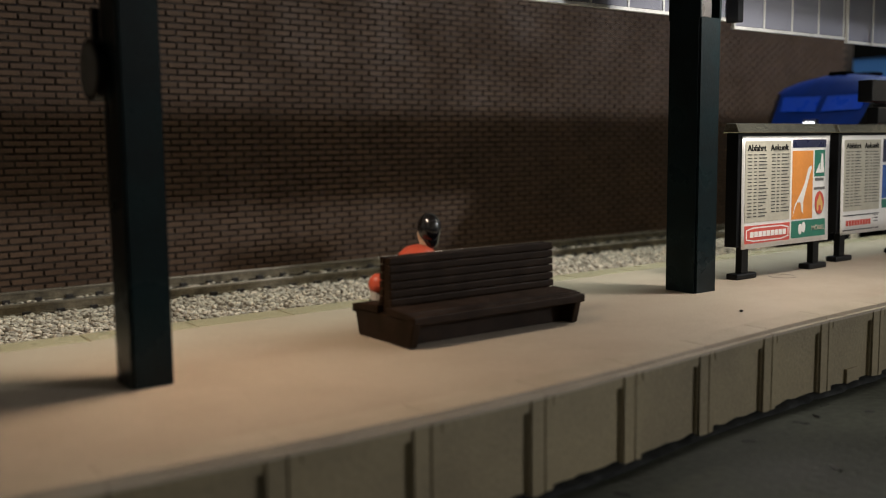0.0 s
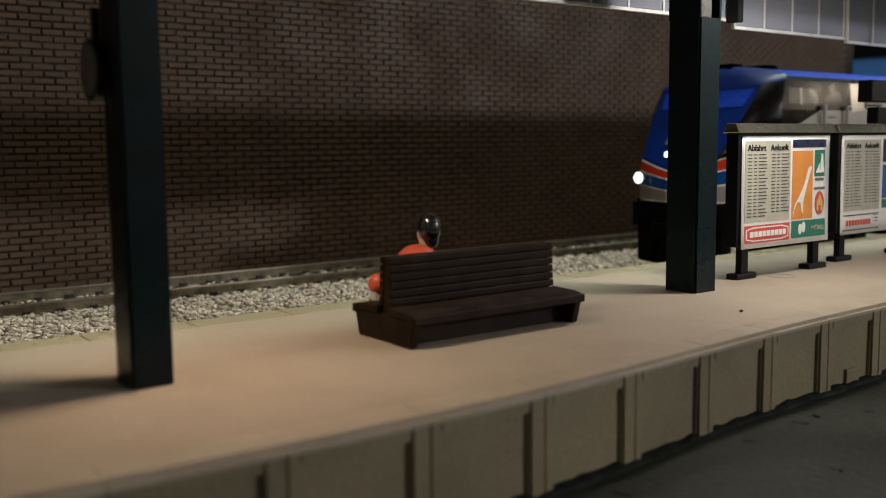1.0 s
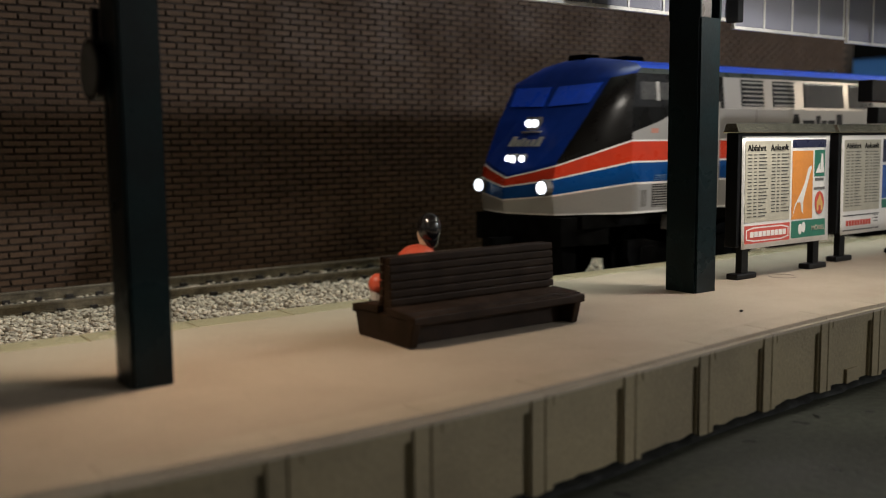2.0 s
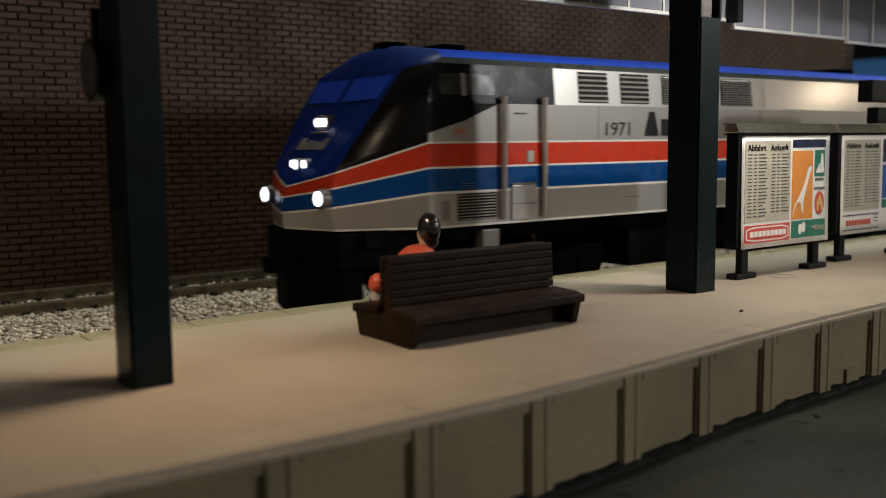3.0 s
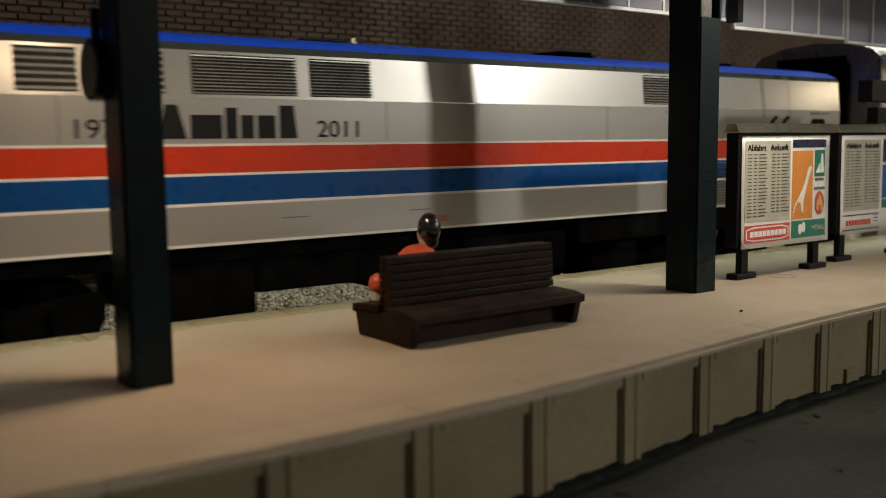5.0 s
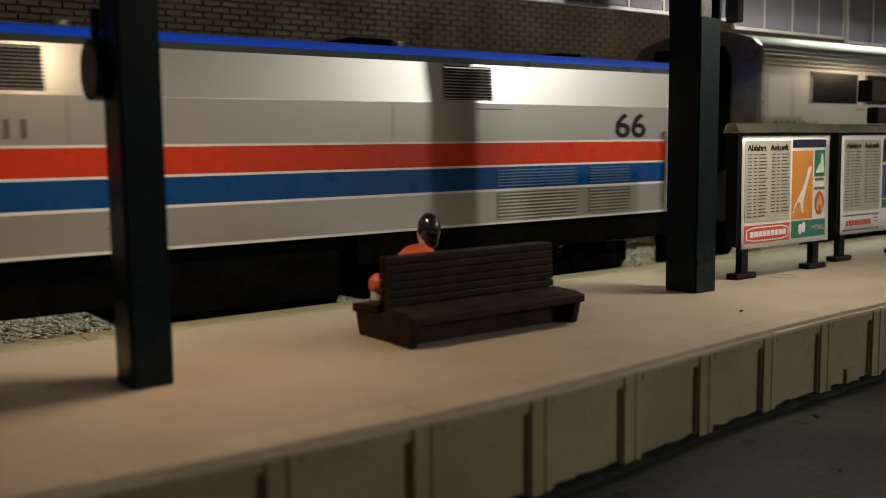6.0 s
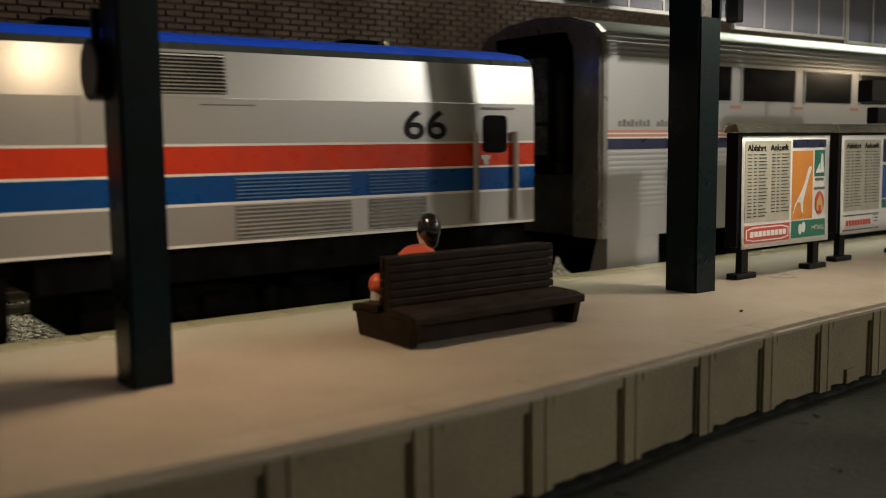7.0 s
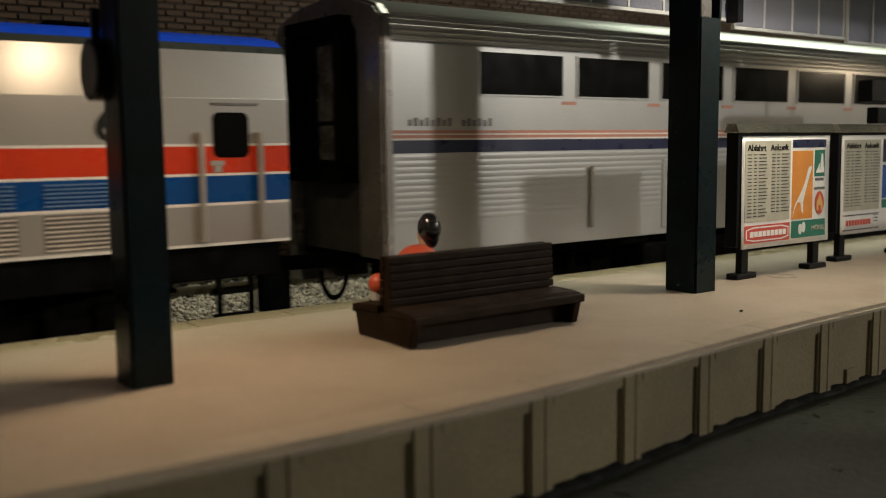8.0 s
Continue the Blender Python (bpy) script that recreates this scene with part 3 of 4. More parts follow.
def billboard(x0, y0, w, second):
    lab = "black billboard with timetable and " + ("blue travel poster" if second else "orange and green posters") + ", metal roof"
    th = thing("billboard", lab, "billboard", (x0, y0, TOP), "platform billboards")
    z0, z1, d = 5.55, 24.0, 2.4
    bm = B()
    box(bm, -0.9, w + 0.6, 0.12, d, z0 - 0.1, z1, 0, 0.15)
    part("case", bm, BLACK, th)
    bm = B()
    prism(bm, [(-0.55, z1), (0.1, z1 + 1.55), (d - 0.3, z1 + 1.55), (d + 0.3, z1)], "x", -1.5, w + 1.2)
    bmesh.ops.bevel(bm, geom=bm.edges[:], offset=0.1, segments=1, affect="EDGES")
    part("metal_roof", bm, TIN, th, "worn bare metal roof strip")
    for q in (2.4, w - 2.0):
        bm = B()
        box(bm, q - 0.9, q + 0.9, 0.7, 1.9, 0.5, z0 + 0.3, 0, 0.1)
        part("post", bm, BLACK, th)
        bm = B()
        box(bm, q - 2.7, q + 2.7, 0.2, 2.4, 0, 1.0, 0, 0.28)
        part("foot", bm, BLACK, th)
    # curled paper sheet
    bm = B()
    n, k = 12, 8
    grid = []
    for i in range(n + 1):
        u = i / n
        row = []
        for j in range(k + 1):
            v = j / k
            lift = -0.25 * (1 - v) ** 2 * (0.6 + 0.4 * abs(2 * u - 1)) - 0.12 * math.sin(5 * u) * v * (1 - v)
            row.append(bm.verts.new((u * w, -0.05 + lift, z0 - 0.45 * (1 - v) + v * (z1 - 0.5 - z0))))
        grid.append(row)
    for i in range(n):
        for j in range(k):
            bm.faces.new((grid[i][j], grid[i + 1][j], grid[i + 1][j + 1], grid[i][j + 1])).smooth = True
    bmesh.ops.recalc_face_normals(bm, faces=bm.faces[:])
    got = bmesh.ops.extrude_face_region(bm, geom=bm.faces[:])
    bmesh.ops.translate(bm, vec=(0, 0.12, 0), verts=[g for g in got["geom"] if isinstance(g, bmesh.types.BMVert)])
    bmesh.ops.recalc_face_normals(bm, faces=bm.faces[:])
    part("poster_sheet", bm, PAPER, th, "white poster sheet with curling lower edge")
    H = z1 - z0

    def bend(u, v):
        return -0.05 - 0.25 * (1 - v) ** 2 * (0.6 + 0.4 * abs(2 * u - 1)) - 0.12 * math.sin(5 * u) * v * (1 - v)

    def field(name, u0, u1, v0, v1, material, up=0.06, parent=th, cut=0.0):
        """A printed field that follows the sheet."""
        b2 = B()
        nn = 6
        lo, hi = [], []
        for i in range(nn + 1):
            u = u0 + (u1 - u0) * i / nn
            inset = cut * (1 if i in (0, nn) else 0) * (v1 - v0)
            for lst, v in ((lo, v0 + inset), (hi, v1 - inset)):
                lst.append(b2.verts.new((u * w, bend(u, v) - up, z0 - 0.45 * (1 - v) + v * (H - 0.5))))
        for i in range(nn):
            b2.faces.new((lo[i], lo[i + 1], hi[i + 1], hi[i]))
        g = bmesh.ops.extrude_face_region(b2, geom=b2.faces[:])
        bmesh.ops.translate(b2, vec=(0, 0.05, 0), verts=[q for q in g["geom"] if isinstance(q, bmesh.types.BMVert)])
        bmesh.ops.recalc_face_normals(b2, faces=b2.faces[:])
        return part(name, b2, material, parent)

    def shape(name, pts, material, up=0.12, parent=th):
        b2 = B()
        vs = [b2.verts.new((u * w, bend(u, v) - up, z0 - 0.45 * (1 - v) + v * (H - 0.5))) for u, v in pts]
        es = [b2.edges.new((vs[i], vs[(i + 1) % len(vs)])) for i in range(len(vs))]
        bmesh.ops.triangle_fill(b2, use_beauty=True, edges=es)
        g = bmesh.ops.extrude_face_region(b2, geom=b2.faces[:])
        bmesh.ops.translate(b2, vec=(0, 0.04, 0), verts=[q for q in g["geom"] if isinstance(q, bmesh.types.BMVert)])
        bmesh.ops.recalc_face_normals(b2, faces=b2.faces[:])
        return part(name, b2, material, parent)

    def ring(cu, cv, ru, rv, n=20):
        return [(cu + ru * math.cos(2 * math.pi * i / n), cv + rv * math.sin(2 * math.pi * i / n)) for i in range(n)]
    tt = field("timetable", 0.03, 0.53, 0.235, 0.955, TABLEPAPER)
    rng = random.Random(3 + second)
    b2 = B()
    for c, (a0, a1) in enumerate(((0.055, 0.275), (0.315, 0.52))):
        for r in range(19):
            v = 0.835 - 0.0305 * r
            if c and r > 17:
                continue
            for s0, s1 in ((0, 0.2), (0.3, 0.44), (0.54, rng.uniform(0.85, 1.0) if r < 14 else rng.uniform(0.7, 1.0))):
                u0, u1 = a0 + (a1 - a0) * s0, a0 + (a1 - a0) * s1
                um = (u0 + u1) / 2
                y = bend(um, v) - 0.1
                z = z0 - 0.45 * (1 - v) + v * (H - 0.5)
                box(b2, u0 * w, u1 * w, y - 0.03, y + 0.03, z - 0.075, z + 0.075)
    tagged(part("timetable_print", b2, PRINT, th), "", "", "", "stuff")
    for txt, u in (("Abfahrt", 0.05), ("Ankunft", 0.30)):
        v = 0.865
        words("heading", txt, 1.05, INK, th, Matrix.Translation(Vector((u * w, bend(u + 0.1, v) - 0.12, z0 + v * (H - 0.5))) * U) @ Matrix.Rotation(radians(90), 4, "X"), 0.2 * w)
    if not second:
        field("dark_strip", 0.555, 0.955, 0.89, 0.965, NAVY)
        field("orange_field", 0.555, 0.80, 0.225, 0.86, ORANGE)
        shape("white_figure", [(0.565, 0.25), (0.59, 0.36), (0.64, 0.44), (0.70, 0.55), (0.745, 0.70), (0.775, 0.72), (0.785, 0.70), (0.755, 0.62), (0.70, 0.43), (0.685, 0.38), (0.69, 0.27), (0.67, 0.30), (0.655, 0.38), (0.615, 0.38), (0.59, 0.33)], PAPER)
        field("line_frame", 0.82, 0.945, 0.615, 0.865, GREEN)
        shape("white_peak", [(0.835, 0.65), (0.875, 0.74), (0.885, 0.66), (0.90, 0.83), (0.915, 0.83), (0.935, 0.65)], PAPER)
        field("caption_bar", 0.83, 0.935, 0.575, 0.60, GREY)
        field("caption_bar", 0.82, 0.95, 0.49, 0.515, GREY)
        shape("red_seal", ring(0.885, 0.365, 0.055, 0.11), POSTRED)
        shape("house_sign", [(0.85, 0.29), (0.85, 0.37), (0.885, 0.45), (0.92, 0.37), (0.92, 0.29), (0.90, 0.29), (0.90, 0.34), (0.87, 0.34), (0.87, 0.29)], YELLOW, 0.18)
        red = field("red_field", 0.03, 0.535, 0.045, 0.205, POSTRED)
        field("white_rim", 0.045, 0.52, 0.06, 0.19, PAPER, 0.09, red, 0.15)
        field("red_centre", 0.055, 0.51, 0.072, 0.178, POSTRED, 0.12, red, 0.15)
        for i in range(9):
            u = 0.085 + 0.0455 * i
            field("wordmark_bar", u, u + 0.038, 0.1, 0.15, PAPER, 0.16, red)
        grn = field("green_field", 0.555, 0.96, 0.05, 0.21, GREEN)
        shape("round_sign", ring(0.655, 0.13, 0.022, 0.05), PAPER, 0.13, th)
        shape("round_sign", ring(0.695, 0.145, 0.022, 0.05), PAPER, 0.13, th)
        words("green_heading", "MÖBEL", 0.75, TABLEPAPER, th, Matrix.Translation(Vector((0.79 * w, bend(0.85, 0.11) - 0.13, z0 - 0.4 + 0.11 * (H - 0.5))) * U) @ Matrix.Rotation(radians(90), 4, "X"), 0.16 * w)
    else:
        field("dark_field", 0.57, 0.97, 0.72, 0.96, NAVY)
        field("blue_field", 0.57, 0.97, 0.34, 0.69, POSTBLUE)
        shape("red_peak", [(0.66, 0.35), (0.72, 0.45), (0.80, 0.60), (0.86, 0.44), (0.93, 0.35)], POSTRED)
        field("green_shore", 0.57, 0.97, 0.24, 0.33, GREEN)
        field("rule", 0.03, 0.53, 0.185, 0.195, INK)
        field("rule", 0.03, 0.53, 0.035, 0.045, INK)
        for i in range(9):
            u = 0.07 + 0.039 * i
            field("wordmark_bar", u, u + 0.028, 0.085, 0.14, POSTRED, 0.1)
        for i in range(3):
            field("rule", 0.45, 0.52, 0.17 - 0.03 * i, 0.178 - 0.03 * i, INK)
    return th


def canopy():
    th = thing("platform_canopy", "platform canopy with hanging glazed edge and white bars", "canopy", (0, 0, 0))
    Y = 107.0

    def run(x0, x1, zb, n, zt):
        for i in range(n):
            a, b = x0 + (x1 - x0) * i / n, x0 + (x1 - x0) * (i + 1) / n
            bm = B()
            box(bm, a + 0.3, b - 0.3, Y - 0.15, Y + 0.15, zb + 0.4, zt)
            part("pane", bm, PANE, th)
        for i in range(n + 1):
            a = x0 + (x1 - x0) * i / n
            bm = B()
            box(bm, a - 0.2, a + 0.2, Y - 0.3, Y + 0.3, zb + 0.3, zt, 0, 0.06)
            part("glazing_bar", bm, FRAMEW, th)
        bm = B()
        box(bm, x0 - 0.3, x1 + 0.3, Y - 0.4, Y + 0.4, zb - 0.3, zb + 0.3, 0, 0.1)
        part("bottom_rail", bm, FRAMEW, th)
    run(66, 141.5, 54.2, 9, 70)
    run(143.5, 178.0, 53.0, 4, 70)
    run(179.6, 262, 52.4, 9, 70)
    bm = B()
    box(bm, 140.6, 142.2, Y - 3, Y - 0.6, 53.5, 70, 0, 0.2)
    part("bracket", bm, BLACK, th)
    # roof out of view; its span is set to block room lamp and tube
    bm = B()
    prism(bm, [(61, 70.05), (113, 70.05), (113, 70.9), (90, 71.8), (61, 70.9)], "x", -60, 424)
    part("roof_deck", bm, ROOFDARK, th)
    bm = B()
    box(bm, 10, 280, 90.5, 95.5, 66.4, 70)
    part("roof_beam", bm, PILLAR, th)
    return th


def hanging_sign():
    th = thing("hanging_sign", "black hanging platform sign box", "sign", (177.4, 100.0, 0))
    bm = B()
    box(bm, 0, 26, 0, 3, 40.4, 44.6, 0, 0.2)
    part("case", bm, BLACK, th)
    bm = B()
    box(bm, 3.0, 26, 0.3, 2.7, 36.2, 39.4, 0, 0.2)
    part("lower_case", bm, BLACK, th)
    for q in (14, 23):
        bm = B()
        cyl(bm, (q, 1.5, 57.3), "z", 0.4, 26, 10)
        part("hanger", bm, BLACK, th)
        bm = B()
        box(bm, q - 0.6, q + 0.6, 0.8, 2.2, 39.3, 40.5)
        part("clip", bm, BLACK, th)
    return th


# ---- the train: x runs from the nose to the tail, z from the rail head ----
HALF = 17.25
TAIL = 227.8
COLS = (20.5, 25.4, 32.4, 34.0, 45.4, 60.0, 100.0, 150.0, 200.0, 224.5, TAIL)


def swoosh(x):
    """Lower rim of the black cab flash along the side."""
    for (x0, z0), (x1, z1) in (((18, 30.4), (25.4, 32.4)), ((25.4, 32.4), (32.4, 35.15))):
        if x <= x1:
            return z0 + (z1 - z0) * max(0.0, (x - x0) / (x1 - x0))
    return 35.15


# rows: height along the side, height at the nose, half width, front x at the centre line
ROWS = [(15.2, 15.2, 17.25, 1.6), (15.6, 15.55, 17.25, 1.4), (20.7, 17.7, 17.25, 1.0), (21.1, 18.0, 17.25, 1.0), (24.75, 20.2, 17.25, 1.2), (25.1, 20.5, 17.25, 1.3),
        (28.75, 21.9, 17.25, 1.8), (29.1, 22.2, 17.25, 2.0), (None, 22.7, 17.25, 2.2), (35.2, 33.0, 17.2, 10.3), (41.5, 40.6, 16.6, 15.8), (42.5, 42.9, 16.1, 17.4),
        (43.6, 44.4, 13.8, 18.8), (44.6, 45.4, 8.5, 21.0), (45.1, 45.8, 3.0, 24.5)]


def flash_y(z):
    """Half width of the blue front at a height; the black flash begins there."""
    return 10.4 + (z - 22.7) * 0.2


def loco_shell():
    """The body as rows of points round the plan: nose, corner, side, tail; both hands of the body."""
    bm = B()
    loops = []
    for zs, zn, half, xf in ROWS:
        pts = []
        k = half / HALF
        xs = max(18.2, xf + 4.2)
        for s in (-1, 1):
            side = []
            front = [(xf, 0.0, 0.0), (xf + 0.35, 6.0, 0.2), (xf + 0.9, 10.2, 0.36), (xf + 2.2, 13.2, 0.52), (xs, HALF, 1.0)]
            if zn < 22.8:
                xc = xf + 3.3
                front = [(xf, 0.0, 0.0), (xf + 1.6, 5.6, 0.17), (xc, 10.4, 0.34), ((xc + xs) / 2, 13.9, 0.67), (xs, HALF, 1.0)]
            elif zn < 42:
                yb = flash_y(zn)
                front = [(xf, 0.0, 0.0), (xf + 0.2, yb * 0.5, 0.03), (xf + 0.4, yb, 0.08), (xf + 0.4 + (xs - xf - 0.4) * 0.4, yb + (HALF - yb) * 0.62, 0.5), (xs, HALF, 1.0)]
            for x, y, f in front:
                top = zs if zs is not None else swoosh(18)
                side.append((x, s * y * k, zn + (top - zn) * f))
            for x in COLS:
                if x <= xs + 0.2:
                    x = xs + 0.2 + 0.01 * COLS.index(x)
                top = zs if zs is not None else swoosh(x)
                side.append((x, s * half, top))
            pts.append(side)
        loops.append([[bm.verts.new(p) for p in side] for side in pts])
    SIL, WHI, BLU, REDM, BLK, NOS, GUT, ROO, BND, UPP = range(10)
    for r in range(len(ROWS) - 1):
        for h in (0, 1):
            lo, hi = loops[r][h], loops[r + 1][h]
            for c in range(len(lo) - 1):
                quad = (lo[c], lo[c + 1], hi[c + 1], hi[c])
                if r in (0, 2, 4, 6):
                    mi = WHI
                elif r == 1:
                    mi = SIL
                elif r == 3:
                    mi = BLU
                elif r == 5:
                    mi = REDM
                elif r == 7:
                    mi = SIL if c >= 4 else (NOS if c < 2 else BLK)
                elif r == 8:
                    mi = NOS if c < 2 else BLK
                    if c >= 4:
                        mi = BND if c < 7 else SIL
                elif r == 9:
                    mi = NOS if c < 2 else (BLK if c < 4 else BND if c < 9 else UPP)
                elif r == 10:
                    mi = NOS if c < 4 else GUT
                else:
                    mi = NOS if c < 4 else ROO
                try:
                    f = bm.faces.new(quad if h == 0 else quad[::-1])
                    f.material_index = mi
                    if c < 5 or r >= 10:
                        f.smooth = (c in (2, 3) and r in (8, 9)) or (r >= 10 and c < 4)
                except ValueError:
                    pass
    n = len(loops[0][0])
    # roof ridge, tail wall and floor
    for c in range(n - 1):
        f = bm.faces.new((loops[-1][0][c], loops[-1][0][c + 1], loops[-1][1][c + 1], loops[-1][1][c])) if c else None
        if f:
            f.material_index = ROO
    for r in range(len(ROWS) - 1):
        f = bm.faces.new((loops[r][0][-1], loops[r][1][-1], loops[r + 1][1][-1], loops[r + 1][0][-1]))
        f.material_index = SIL if r < 10 else ROO
    for c in range(1, n - 1):
        f = bm.faces.new((loops[0][1][c], loops[0][1][c + 1], loops[0][0][c + 1], loops[0][0][c]))
        f.material_index = BLK
    bmesh.ops.remove_doubles(bm, verts=bm.verts[:], dist=0.002)
    bmesh.ops.recalc_face_normals(bm, faces=bm.faces[:])
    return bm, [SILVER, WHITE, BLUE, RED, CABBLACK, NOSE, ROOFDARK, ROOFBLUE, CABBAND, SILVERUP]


def louvers(th, name, x0, x1, z0, z1, n, dark, y=-HALF, lean=0.0, label="", slat=SLAT):
    bm = B()
    prism(bm, [(y - 0.06 , z0), (y + 0.5, z0), (y + 0.5 + lean, z1), (y - 0.06 + lean, z1)], "x", x0, x1)
    base = part(name, bm, dark, th, label)
    for i in range(n):
        z = z0 + (z1 - z0) * (i + 0.5) / n
        q = y + lean * (z - z0) / (z1 - z0)
        h = (z1 - z0) / n
        b2 = B()
        prism(b2, [(q - 0.26, z - 0.3 * h), (q + 0.1, z - 0.1 * h), (q + 0.1, z + 0.12 * h), (q - 0.1, z + 0.1 * h)], "x", x0 + 0.15, x1 - 0.15)
        part("slat", b2, slat, base)


def wheelset(parent, x):
    bm = B()
    for s in (-1, 1):
        cyl(bm, (0, s * 8.4, 0), "y", 5.6, 1.6, 28)
        cyl(bm, (0, s * 7.4, 0), "y", 6.1, 0.5, 28)
        cyl(bm, (0, s * 9.3, 0), "y", 1.3, 0.8, 12)
        for k in range(3):
            a = 2 * math.pi * k / 3
            cyl(bm, (3.4 * math.cos(a), s * 9.25, 3.4 * math.sin(a)), "y", 0.7, 0.25, 8)
    cyl(bm, (0, 0, 0), "y", 1.0, 18, 12)
    return part("wheelset", bm, UNDER, parent, "dark worn metal wheels on one axle", (x, 0, 5.6))


def truck(th, x, gap, half):
    bm = B()
    for s in (-1, 1):
        y = s * 12.2
        prism(bm, [(x - half, 6.2), (x - half, 9.6), (x - gap / 2, 9.6), (x - 5, 7.6), (x + 5, 7.6), (x + gap / 2, 9.6), (x + half, 9.6), (x + half, 6.2), (x + gap / 2 + 4, 4.2), (x + gap / 2 - 4, 4.2),
                   (x + 6, 2.6), (x - 6, 2.6), (x - gap / 2 + 4, 4.2), (x - gap / 2 - 4, 4.2)], "y", y - 0.7, y + 0.7)
        for q in (-gap / 2, gap / 2):
            box(bm, x + q - 2.1, x + q + 2.1, min(y, y + s * 1.6), max(y, y + s * 1.6), 3.6, 8.2, 0, 0.3)
        for q in (-gap / 4, gap / 4):
            cyl(bm, (x + q, y + s * 1.2, 6.4), "z", 1.1, 4.4, 12)
    box(bm, x - 3.5, x + 3.5, -12, 12, 6, 10, 0, 0.3)
    tr = part("truck_frame", bm, UNDER, th)
    return [(wheelset(tr, x - gap / 2), x - gap / 2), (wheelset(tr, x + gap / 2), x + gap / 2)]


def lens(th, name, x, y, z, r, label, sq=False):
    bm = B()
    if sq:
        prism(bm, [(x - 0.15, z - r * 0.75), (x + 0.9, z - r * 0.75), (x + 1.4, z + r * 0.75), (x + 0.15, z + r * 0.75)], "y", y - r, y + r)
    else:
        cyl(bm, (x, y, z), "x", r, 1.6, 20)
    rim = part(name, bm, GREY, th, label)
    bm = B()
    if sq:
        for q in (-0.5, 0.5):
            cyl(bm, (x - 0.1, y + q * r, z), "x", r * 0.42, 0.7, 16)
    else:
        ball(bm, (x - 0.75, y, z), r * 0.8, 0.35, 1, 1, 0, 14)
    part("bulb", bm, LIGHT, rim, "glowing white lamp")


